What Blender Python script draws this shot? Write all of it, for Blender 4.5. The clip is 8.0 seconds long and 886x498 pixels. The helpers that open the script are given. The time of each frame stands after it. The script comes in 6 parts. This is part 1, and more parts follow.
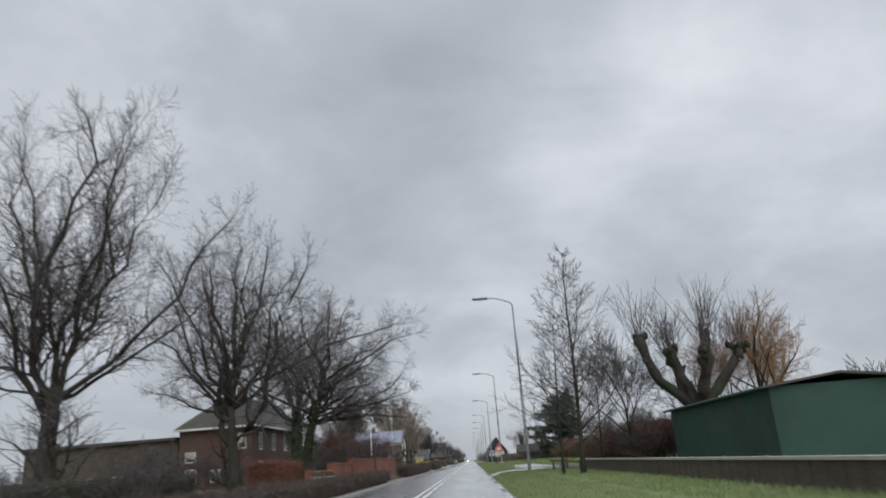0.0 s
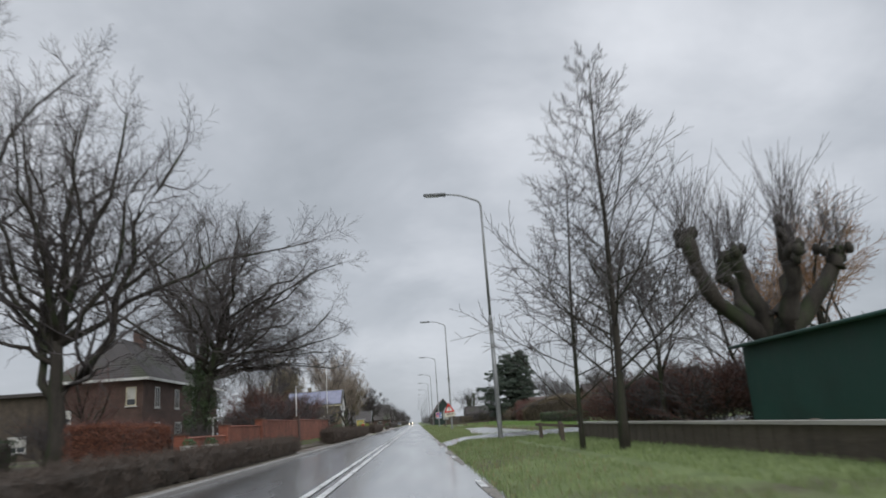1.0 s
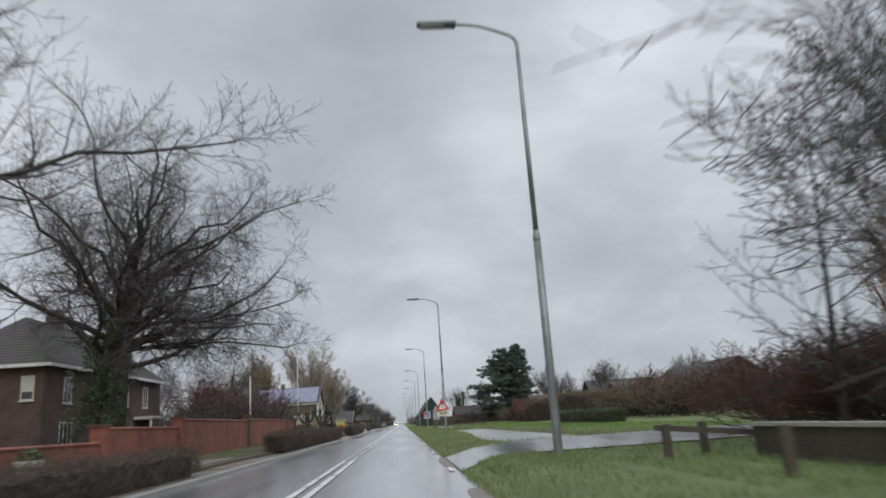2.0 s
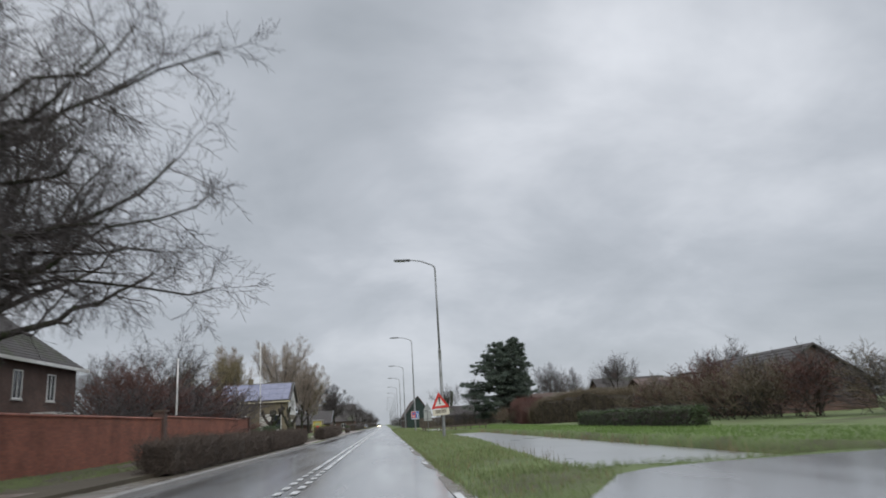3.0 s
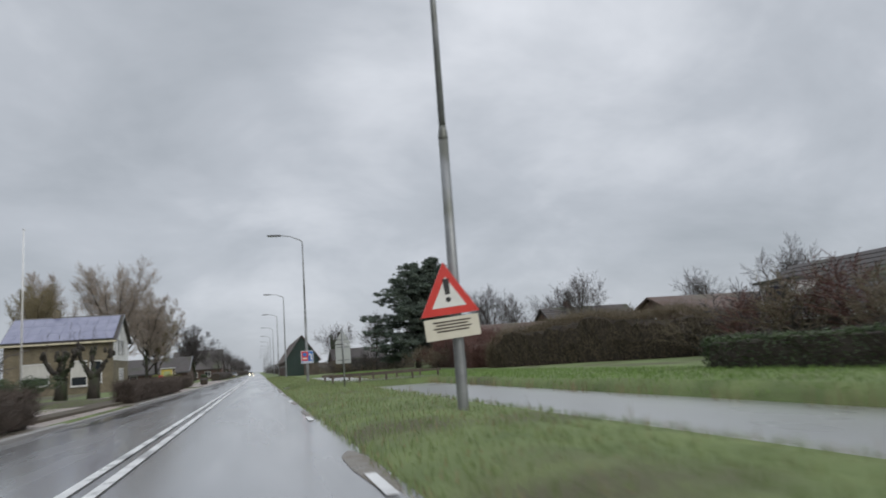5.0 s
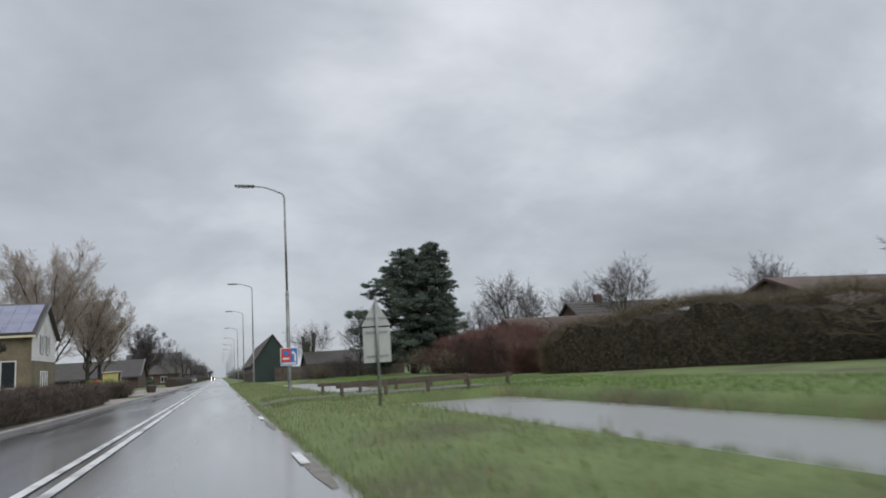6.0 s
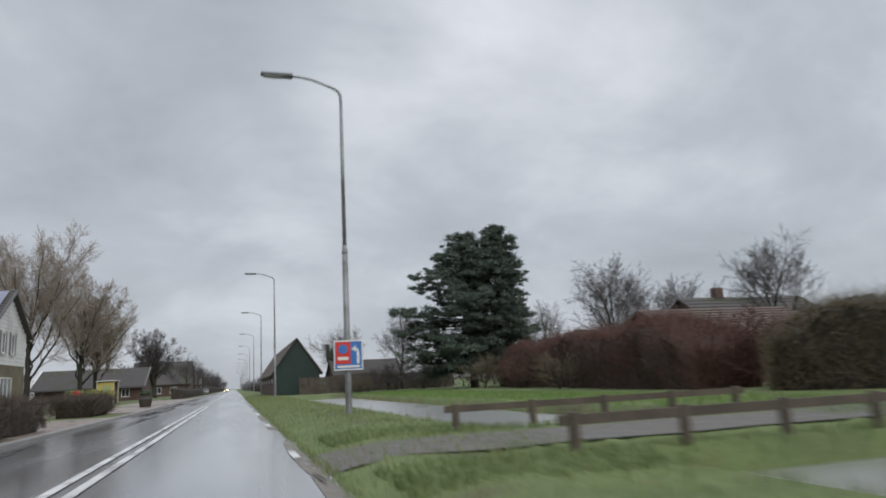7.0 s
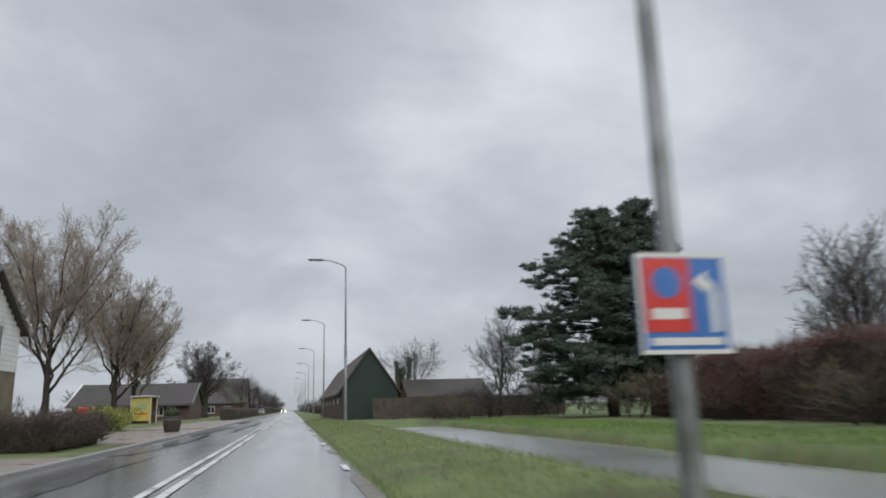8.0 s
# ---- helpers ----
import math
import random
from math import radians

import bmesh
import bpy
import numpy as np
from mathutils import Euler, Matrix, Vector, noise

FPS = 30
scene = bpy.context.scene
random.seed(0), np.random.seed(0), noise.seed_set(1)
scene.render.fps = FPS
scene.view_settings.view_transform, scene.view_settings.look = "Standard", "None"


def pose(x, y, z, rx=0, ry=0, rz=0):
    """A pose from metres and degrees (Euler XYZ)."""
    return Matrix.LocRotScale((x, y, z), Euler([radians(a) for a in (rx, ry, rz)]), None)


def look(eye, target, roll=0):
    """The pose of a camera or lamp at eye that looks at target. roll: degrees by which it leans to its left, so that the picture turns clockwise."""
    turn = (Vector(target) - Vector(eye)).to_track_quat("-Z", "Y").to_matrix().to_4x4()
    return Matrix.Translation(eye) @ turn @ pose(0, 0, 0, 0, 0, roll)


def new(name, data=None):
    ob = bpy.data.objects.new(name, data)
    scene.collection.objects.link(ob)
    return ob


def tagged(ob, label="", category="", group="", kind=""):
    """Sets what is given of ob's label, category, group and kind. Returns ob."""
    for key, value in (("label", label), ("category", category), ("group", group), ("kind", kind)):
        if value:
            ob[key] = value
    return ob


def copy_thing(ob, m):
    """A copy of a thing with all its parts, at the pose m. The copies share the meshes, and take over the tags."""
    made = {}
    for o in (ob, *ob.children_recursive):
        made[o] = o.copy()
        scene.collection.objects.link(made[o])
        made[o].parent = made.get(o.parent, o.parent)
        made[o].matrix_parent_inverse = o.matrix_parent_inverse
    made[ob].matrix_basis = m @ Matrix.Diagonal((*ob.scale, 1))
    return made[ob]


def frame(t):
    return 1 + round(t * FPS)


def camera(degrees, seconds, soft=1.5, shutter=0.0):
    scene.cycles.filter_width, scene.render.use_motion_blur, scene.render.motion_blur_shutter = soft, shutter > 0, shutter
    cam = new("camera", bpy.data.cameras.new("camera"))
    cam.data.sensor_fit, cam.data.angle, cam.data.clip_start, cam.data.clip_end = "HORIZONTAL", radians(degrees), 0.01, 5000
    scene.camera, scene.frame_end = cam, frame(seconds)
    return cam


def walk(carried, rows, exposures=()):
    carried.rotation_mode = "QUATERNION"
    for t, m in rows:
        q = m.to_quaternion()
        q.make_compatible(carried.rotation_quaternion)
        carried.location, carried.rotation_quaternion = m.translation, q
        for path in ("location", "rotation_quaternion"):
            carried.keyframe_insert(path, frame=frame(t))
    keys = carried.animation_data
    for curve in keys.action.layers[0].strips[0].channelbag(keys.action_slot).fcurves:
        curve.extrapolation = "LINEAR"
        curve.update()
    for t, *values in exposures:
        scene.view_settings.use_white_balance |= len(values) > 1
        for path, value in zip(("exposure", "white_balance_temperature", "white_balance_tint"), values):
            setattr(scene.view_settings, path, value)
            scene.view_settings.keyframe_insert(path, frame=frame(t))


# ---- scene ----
cam = camera(64.5, 8.0, soft=1.8, shutter=0.35)


def view(x, y, yaw, pitch, roll, z=1.08):
    """Camera pose in the moving car: yaw to the left of the road, pitch up, roll, in degrees."""
    a, b = radians(yaw), radians(pitch)
    way = Vector((-math.sin(a) * math.cos(b), math.cos(a) * math.cos(b), math.sin(b)))
    eye = Vector((x, y, z))
    return look(eye, eye + way, roll)


PATH = [
    (0.0, 0.02, 0.00, 0.98, 16.84, -4.56),
    (0.5, 0.00, 7.41, -1.51, 15.30, -4.80),
    (1.0, -0.03, 14.85, -3.05, 13.70, -4.14),
    (2.3, -0.04, 33.83, -4.51, 13.70, -3.76),
    (2.5, -0.03, 36.84, -4.62, 13.79, -3.30),
    (3.0, -0.04, 44.60, -5.38, 13.75, -3.44),
    (3.5, -0.04, 52.51, -6.59, 13.41, -3.60),
    (4.0, -0.06, 60.50, -8.42, 12.61, -4.22),
    (4.5, -0.05, 68.47, -10.76, 10.79, -4.30),
    (5.0, -0.05, 76.47, -15.21, 8.86, -4.20),
    (6.3, 0.07, 97.04, -18.10, 9.42, -3.70),
    (6.5, 0.08, 100.27, -17.94, 9.71, -3.40),
    (7.0, 0.09, 108.45, -16.78, 10.40, -3.04),
    (7.5, 0.06, 116.68, -14.68, 11.54, -2.46),
    (8.0, 0.00, 125.03, -12.20, 12.59, -1.60),
]
walk(cam, [(t, view(*row)) for t, *row in PATH])

# ---- sky and light: a rainy overcast day ----
world = bpy.data.worlds.new("overcast_sky")
scene.world = world
world.use_nodes = True
wt = world.node_tree
wt.nodes.clear()


def wnode(kind, **kw):
    n = wt.nodes.new(kind)
    for k, v in kw.items():
        if k == "operation":
            n.operation = v
        elif k == "blend_type":
            n.blend_type = v
        elif k == "data_type":
            n.data_type = v
    return n


def wlink(a, b):
    wt.links.new(a, b)


def wmath(op, a, b=None, clamp=False):
    n = wnode("ShaderNodeMath", operation=op)
    n.use_clamp = clamp
    for i, v in enumerate((a, b)):
        if v is None:
            continue
        if isinstance(v, (int, float)):
            n.inputs[i].default_value = v
        else:
            wlink(v, n.inputs[i])
    return n.outputs[0]


coord = wnode("ShaderNodeTexCoord")
sep = wnode("ShaderNodeSeparateXYZ")
wlink(coord.outputs["Generated"], sep.inputs[0])
up_z = wmath("MAXIMUM", sep.outputs[2], 0.0)
# clouds flatten towards the horizon, as a layer seen from below does
lift = wmath("ADD", up_z, 0.42)
flat = wnode("ShaderNodeCombineXYZ")
wlink(wmath("MULTIPLY", wmath("DIVIDE", sep.outputs[0], lift), 0.86), flat.inputs[0])
wlink(wmath("DIVIDE", sep.outputs[1], lift), flat.inputs[1])
cloud_a = wnode("ShaderNodeTexNoise")
cloud_a.inputs["Scale"].default_value = 2.5
cloud_a.inputs["Detail"].default_value = 5.0
cloud_a.inputs["Roughness"].default_value = 0.56
cloud_a.inputs["Distortion"].default_value = 0.25
wlink(flat.outputs[0], cloud_a.inputs["Vector"])
cloud_b = wnode("ShaderNodeTexNoise")
cloud_b.inputs["Scale"].default_value = 0.9
cloud_b.inputs["Detail"].default_value = 2.0
wlink(flat.outputs[0], cloud_b.inputs["Vector"])
cover = wmath("ADD", wmath("MULTIPLY", cloud_a.outputs[0], 0.62), wmath("MULTIPLY", cloud_b.outputs[0], 0.38))
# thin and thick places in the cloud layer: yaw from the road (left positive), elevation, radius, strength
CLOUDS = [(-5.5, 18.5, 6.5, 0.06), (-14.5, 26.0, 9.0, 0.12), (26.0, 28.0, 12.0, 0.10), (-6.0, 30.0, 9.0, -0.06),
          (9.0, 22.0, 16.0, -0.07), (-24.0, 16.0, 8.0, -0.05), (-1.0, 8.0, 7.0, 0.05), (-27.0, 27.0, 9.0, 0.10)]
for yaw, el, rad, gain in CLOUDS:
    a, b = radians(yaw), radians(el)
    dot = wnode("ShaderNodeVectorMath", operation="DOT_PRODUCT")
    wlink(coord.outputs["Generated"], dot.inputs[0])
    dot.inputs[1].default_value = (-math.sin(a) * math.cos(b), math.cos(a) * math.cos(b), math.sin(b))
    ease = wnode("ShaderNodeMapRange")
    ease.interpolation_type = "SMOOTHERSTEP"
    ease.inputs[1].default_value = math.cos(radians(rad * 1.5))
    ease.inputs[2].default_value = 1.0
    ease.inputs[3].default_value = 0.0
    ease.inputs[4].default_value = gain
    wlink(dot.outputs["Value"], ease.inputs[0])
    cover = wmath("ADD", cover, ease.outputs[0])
ramp = wnode("ShaderNodeValToRGB")
ramp.color_ramp.elements[0].position, ramp.color_ramp.elements[0].color = 0.30, (0.385, 0.42, 0.465, 1)
ramp.color_ramp.elements[1].position, ramp.color_ramp.elements[1].color = 0.78, (0.84, 0.87, 0.93, 1)
mid = ramp.color_ramp.elements.new(0.50)
mid.color = (0.515, 0.55, 0.605, 1)
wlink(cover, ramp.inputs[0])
# an overcast sky brightens towards the zenith
zenith = wnode("ShaderNodeMapRange")
zenith.interpolation_type = "SMOOTHSTEP"
for i, v in ((1, 0.55), (2, 0.95), (3, 1.0), (4, 2.3)):
    zenith.inputs[i].default_value = v
wlink(up_z, zenith.inputs[0])
bright = wnode("ShaderNodeVectorMath", operation="SCALE")
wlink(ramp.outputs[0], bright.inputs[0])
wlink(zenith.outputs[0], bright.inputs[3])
sky = wnode("ShaderNodeTexSky")
sky.sky_type, sky.sun_disc = "NISHITA", False
sky.sun_elevation, sky.sun_rotation = radians(28), radians(200)
sky_bg = wnode("ShaderNodeBackground")
sky_bg.inputs[1].default_value = 0.06
wlink(sky.outputs[0], sky_bg.inputs[0])
cloud_bg = wnode("ShaderNodeBackground")
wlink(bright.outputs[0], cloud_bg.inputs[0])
mixer = wnode("ShaderNodeMixShader")
mixer.inputs[0].default_value = 0.93
wlink(sky_bg.outputs[0], mixer.inputs[1])
wlink(cloud_bg.outputs[0], mixer.inputs[2])
wout = wnode("ShaderNodeOutputWorld")
wlink(mixer.outputs[0], wout.inputs[0])

sun_data = bpy.data.lights.new("sun", "SUN")
sun_data.energy, sun_data.angle, sun_data.color = 1.2, radians(50), (1.0, 0.97, 0.93)
sun = new("sun", sun_data)
sun.matrix_world = look((20, -50, 40), (0, 0, 0))


# ---- materials ----
def surf(name, c1, c2, scale=4.0, rough=0.8, rough2=None, bump=0.0, bump_scale=None, fine=40.0, metal=0.0,
         spec=0.5, world_space=True, per_piece=0.0, stretch=(1, 1, 1), detail=5.0, stain=None):
    """A weathered surface: two colours mixed at two scales, uneven gloss and fine relief."""
    m = bpy.data.materials.new(name)
    m.use_nodes = True
    nt = m.node_tree
    bsdf = nt.nodes["Principled BSDF"]
    bsdf.inputs["Metallic"].default_value = metal
    bsdf.inputs["Specular IOR Level"].default_value = spec
    if world_space:
        src = nt.nodes.new("ShaderNodeNewGeometry").outputs["Position"]
    else:
        src = nt.nodes.new("ShaderNodeTexCoord").outputs["Object"]
    mp = nt.nodes.new("ShaderNodeMapping")
    mp.inputs["Scale"].default_value = stretch
    nt.links.new(src, mp.inputs[0])
    big = nt.nodes.new("ShaderNodeTexNoise")
    big.inputs["Scale"].default_value, big.inputs["Detail"].default_value = scale, detail
    nt.links.new(mp.outputs[0], big.inputs["Vector"])
    small = nt.nodes.new("ShaderNodeTexNoise")
    small.inputs["Scale"].default_value, small.inputs["Detail"].default_value = fine, 3.0
    nt.links.new(mp.outputs[0], small.inputs["Vector"])
    add = nt.nodes.new("ShaderNodeMath")
    add.operation = "MULTIPLY_ADD"
    add.inputs[1].default_value = 0.45
    nt.links.new(small.outputs[0], add.inputs[0])
    nt.links.new(big.outputs[0], add.inputs[2])
    rng_ = nt.nodes.new("ShaderNodeMapRange")
    rng_.inputs[1].default_value, rng_.inputs[2].default_value = 0.45, 1.0
    nt.links.new(add.outputs[0], rng_.inputs[0])
    mix = nt.nodes.new("ShaderNodeMix")
    mix.data_type = "RGBA"
    mix.inputs[6].default_value, mix.inputs[7].default_value = (*c1, 1), (*c2, 1)
    nt.links.new(rng_.outputs[0], mix.inputs[0])
    col = mix.outputs[2]
    if stain:
        st = nt.nodes.new("ShaderNodeTexNoise")
        st.inputs["Scale"].default_value, st.inputs["Detail"].default_value = scale * 0.31, 6.0
        nt.links.new(mp.outputs[0], st.inputs["Vector"])
        sr = nt.nodes.new("ShaderNodeMapRange")
        sr.inputs[1].default_value, sr.inputs[2].default_value = 0.52, 0.66
        nt.links.new(st.outputs[0], sr.inputs[0])
        mx = nt.nodes.new("ShaderNodeMix")
        mx.data_type = "RGBA"
        nt.links.new(sr.outputs[0], mx.inputs[0])
        nt.links.new(col, mx.inputs[6])
        mx.inputs[7].default_value = (*stain, 1)
        col = mx.outputs[2]
    if per_piece:
        info = nt.nodes.new("ShaderNodeObjectInfo")
        geo = nt.nodes.new("ShaderNodeNewGeometry")
        sm = nt.nodes.new("ShaderNodeMath")
        sm.operation = "ADD"
        nt.links.new(info.outputs["Random"], sm.inputs[0])
        nt.links.new(geo.outputs["Random Per Island"], sm.inputs[1])
        mr = nt.nodes.new("ShaderNodeMapRange")
        mr.inputs[2].default_value = 2.0
        mr.inputs[3].default_value, mr.inputs[4].default_value = 1 - per_piece, 1 + per_piece
        nt.links.new(sm.outputs[0], mr.inputs[0])
        hs = nt.nodes.new("ShaderNodeHueSaturation")
        nt.links.new(mr.outputs[0], hs.inputs["Value"])
        nt.links.new(col, hs.inputs["Color"])
        col = hs.outputs[0]
    nt.links.new(col, bsdf.inputs["Base Color"])
    if rough2 is None:
        bsdf.inputs["Roughness"].default_value = rough
    else:
        rr = nt.nodes.new("ShaderNodeMapRange")
        rr.inputs[1].default_value, rr.inputs[2].default_value = 0.35, 0.68
        rr.inputs[3].default_value, rr.inputs[4].default_value = rough, rough2
        nt.links.new(big.outputs[0], rr.inputs[0])
        nt.links.new(rr.outputs[0], bsdf.inputs["Roughness"])
    if bump:
        bn = nt.nodes.new("ShaderNodeBump")
        bn.inputs["Strength"].default_value = min(1.0, bump)
        bn.inputs["Distance"].default_value = 0.02
        if bump_scale:
            bt = nt.nodes.new("ShaderNodeTexNoise")
            bt.inputs["Scale"].default_value, bt.inputs["Detail"].default_value = bump_scale, 4.0
            nt.links.new(mp.outputs[0], bt.inputs["Vector"])
            nt.links.new(bt.outputs[0], bn.inputs["Height"])
        else:
            nt.links.new(small.outputs[0], bn.inputs["Height"])
        nt.links.new(bn.outputs[0], bsdf.inputs["Normal"])
    return m


def brick_surf(name, c1, c2, mortar, size=1.0, rows=0.0625, width=0.22, axis="x"):
    """Brickwork courses at real size on walls that face along x or along y."""
    m = bpy.data.materials.new(name)
    m.use_nodes = True
    nt = m.node_tree
    bsdf = nt.nodes["Principled BSDF"]
    bsdf.inputs["Roughness"].default_value = 0.75
    pos = nt.nodes.new("ShaderNodeNewGeometry")
    sp = nt.nodes.new("ShaderNodeSeparateXYZ")
    nt.links.new(pos.outputs["Position"], sp.inputs[0])
    ad = nt.nodes.new("ShaderNodeMath")
    ad.operation = "ADD"
    nt.links.new(sp.outputs[0], ad.inputs[0])
    nt.links.new(sp.outputs[1], ad.inputs[1])
    cb = nt.nodes.new("ShaderNodeCombineXYZ")
    nt.links.new(ad.outputs[0], cb.inputs[0])
    nt.links.new(sp.outputs[2], cb.inputs[1])
    bt = nt.nodes.new("ShaderNodeTexBrick")
    bt.inputs["Color1"].default_value, bt.inputs["Color2"].default_value = (*c1, 1), (*c2, 1)
    bt.inputs["Mortar"].default_value = (*mortar, 1)
    bt.inputs["Scale"].default_value = 1.0
    bt.inputs["Mortar Size"].default_value = 0.006 * size
    bt.inputs["Brick Width"].default_value, bt.inputs["Row Height"].default_value = width * size, rows * size
    nt.links.new(cb.outputs[0], bt.inputs["Vector"])
    nz = nt.nodes.new("ShaderNodeTexNoise")
    nz.inputs["Scale"].default_value, nz.inputs["Detail"].default_value = 0.9, 6.0
    nt.links.new(pos.outputs["Position"], nz.inputs["Vector"])
    mr = nt.nodes.new("ShaderNodeMapRange")
    mr.inputs[1].default_value, mr.inputs[2].default_value = 0.3, 0.7
    mr.inputs[3].default_value, mr.inputs[4].default_value = 0.72, 1.2
    nt.links.new(nz.outputs[0], mr.inputs[0])
    hs = nt.nodes.new("ShaderNodeHueSaturation")
    nt.links.new(mr.outputs[0], hs.inputs["Value"])
    nt.links.new(bt.outputs["Color"], hs.inputs["Color"])
    nt.links.new(hs.outputs[0], bsdf.inputs["Base Color"])
    bn = nt.nodes.new("ShaderNodeBump")
    bn.inputs["Strength"].default_value, bn.inputs["Distance"].default_value, bn.invert = 0.6, 0.01, True
    nt.links.new(bt.outputs["Fac"], bn.inputs["Height"])
    nt.links.new(bn.outputs[0], bsdf.inputs["Normal"])
    return m


def glass(name, tint=(0.03, 0.035, 0.04), rough=0.05):
    m = bpy.data.materials.new(name)
    m.use_nodes = True
    b = m.node_tree.nodes["Principled BSDF"]
    b.inputs["Base Color"].default_value = (*tint, 1)
    b.inputs["Roughness"].default_value = rough
    b.inputs["Specular IOR Level"].default_value = 0.7
    return m


def lit(name, colour, power):
    m = bpy.data.materials.new(name)
    m.use_nodes = True
    b = m.node_tree.nodes["Principled BSDF"]
    b.inputs["Base Color"].default_value = (0.8, 0.8, 0.8, 1)
    b.inputs["Emission Color"].default_value = (*colour, 1)
    b.inputs["Emission Strength"].default_value = power
    return m


M_ASPHALT = surf("wet_asphalt", (0.125, 0.127, 0.13), (0.20, 0.202, 0.205), scale=0.5, rough=0.12, rough2=0.34, bump=0.05,
                 bump_scale=160, fine=60, stretch=(1.6, 0.14, 1.0), spec=1.0, stain=(0.085, 0.085, 0.088))
film_ = M_ASPHALT.node_tree.nodes["Principled BSDF"]
film_.inputs["Coat Weight"].default_value, film_.inputs["Coat Roughness"].default_value, film_.inputs["Coat IOR"].default_value = 0.75, 0.16, 1.33
M_PATCH = surf("smooth_wet_asphalt", (0.10, 0.101, 0.105), (0.15, 0.151, 0.155), scale=0.9, rough=0.05, rough2=0.12, bump=0.04, bump_scale=160)
M_LINE = surf("worn_white_road_paint", (0.55, 0.55, 0.54), (0.78, 0.78, 0.77), scale=3.0, rough=0.25, rough2=0.5, fine=60, stain=(0.3, 0.3, 0.3))
M_KERB = surf("wet_concrete_kerb", (0.20, 0.19, 0.18), (0.34, 0.325, 0.31), scale=1.5, rough=0.3, rough2=0.6, bump=0.2, fine=50, per_piece=0.15)
M_CLINKER = surf("brownish_clinker_paving", (0.21, 0.165, 0.14), (0.33, 0.275, 0.24), scale=1.1, rough=0.25, rough2=0.5, bump=0.3, fine=30, per_piece=0.15)
M_DRIVE = surf("wet_brown_brick_drive", (0.115, 0.082, 0.062), (0.20, 0.15, 0.118), scale=1.3, rough=0.3, rough2=0.6, bump=0.3, fine=26, stain=(0.085, 0.085, 0.05))
M_GRASSGROUND = surf("wet_meadow_soil", (0.085, 0.12, 0.038), (0.17, 0.215, 0.076), scale=0.8, rough=0.85, bump=0.8, bump_scale=25, fine=14, stain=(0.085, 0.085, 0.04))
M_EARTH = surf("wet_garden_earth", (0.065, 0.052, 0.038), (0.105, 0.092, 0.06), scale=0.6, rough=0.85, bump=0.8, bump_scale=18, fine=12, stain=(0.075, 0.058, 0.038))
M_BLADE = surf("grass_blades", (0.12, 0.168, 0.058), (0.24, 0.295, 0.128), scale=1.5, rough=0.55, fine=9, per_piece=0.3)
M_LAWN = surf("lawn_blades", (0.095, 0.170, 0.035), (0.185, 0.285, 0.075), scale=1.1, rough=0.55, fine=9, per_piece=0.25)
M_MUD = surf("wet_gravelly_mud", (0.10, 0.085, 0.065), (0.20, 0.175, 0.14), scale=3, rough=0.25, rough2=0.6, bump=0.4, fine=30)
M_REED = surf("dry_reed", (0.20, 0.155, 0.085), (0.33, 0.26, 0.15), scale=3, rough=0.8, per_piece=0.3)
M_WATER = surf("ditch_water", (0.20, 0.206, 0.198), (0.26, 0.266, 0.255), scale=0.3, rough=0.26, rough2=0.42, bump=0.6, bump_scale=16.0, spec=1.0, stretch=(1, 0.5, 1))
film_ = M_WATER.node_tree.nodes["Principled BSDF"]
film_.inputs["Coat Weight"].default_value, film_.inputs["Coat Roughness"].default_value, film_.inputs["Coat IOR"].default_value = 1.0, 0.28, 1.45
M_BARK = surf("wet_grey_bark", (0.032, 0.029, 0.026), (0.066, 0.058, 0.048), scale=5, rough=0.9, spec=0.25, bump=1.0, fine=30, stretch=(1, 1, 0.25), stain=(0.045, 0.055, 0.030))
M_TWIG = surf("bare_twigs", (0.062, 0.055, 0.055), (0.118, 0.104, 0.102), scale=1.2, rough=0.85, fine=8)
M_TWIGBROWN = surf("brown_bare_twigs", (0.255, 0.212, 0.178), (0.41, 0.345, 0.285), scale=1.0, rough=0.85, fine=8)
M_TWIGRED = surf("reddish_bare_twigs", (0.088, 0.045, 0.039), (0.160, 0.082, 0.067), scale=1.0, rough=0.85, fine=8)
M_TWIGOLIVE = surf("olive_brown_twigs", (0.105, 0.085, 0.056), (0.19, 0.155, 0.105), scale=0.8, rough=0.85, fine=8)
M_DRYLEAF = surf("withered_brown_leaves", (0.11, 0.083, 0.048), (0.20, 0.152, 0.09), scale=1.2, rough=0.8, per_piece=0.35)
M_RUSSET = surf("withered_russet_leaves", (0.10, 0.052, 0.040), (0.17, 0.088, 0.066), scale=1.2, rough=0.8, per_piece=0.35)
M_TWIGHEDGE = surf("dark_brown_hedge_twigs", (0.058, 0.044, 0.036), (0.108, 0.084, 0.068), scale=1.1, rough=0.85, fine=8)
M_TWIGORANGE = surf("orange_brown_twigs", (0.20, 0.10, 0.045), (0.34, 0.19, 0.09), scale=0.9, rough=0.85, fine=8)
M_TWIGGREEN = surf("mossy_yellow_twigs", (0.17, 0.14, 0.08), (0.29, 0.245, 0.145), scale=0.9, rough=0.85, fine=8)
# Even dark tone stands in for shade inside the hedges; the tub reuses it.
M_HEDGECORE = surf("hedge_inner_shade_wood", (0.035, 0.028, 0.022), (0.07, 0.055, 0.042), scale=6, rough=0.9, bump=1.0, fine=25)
M_IVY = surf("ivy_leaves", (0.025, 0.045, 0.018), (0.06, 0.09, 0.035), scale=2.0, rough=0.5, per_piece=0.35)
M_BEECH = surf("rust_brown_hedge_leaves", (0.21, 0.074, 0.042), (0.33, 0.125, 0.070), scale=2.5, rough=0.7, per_piece=0.35)
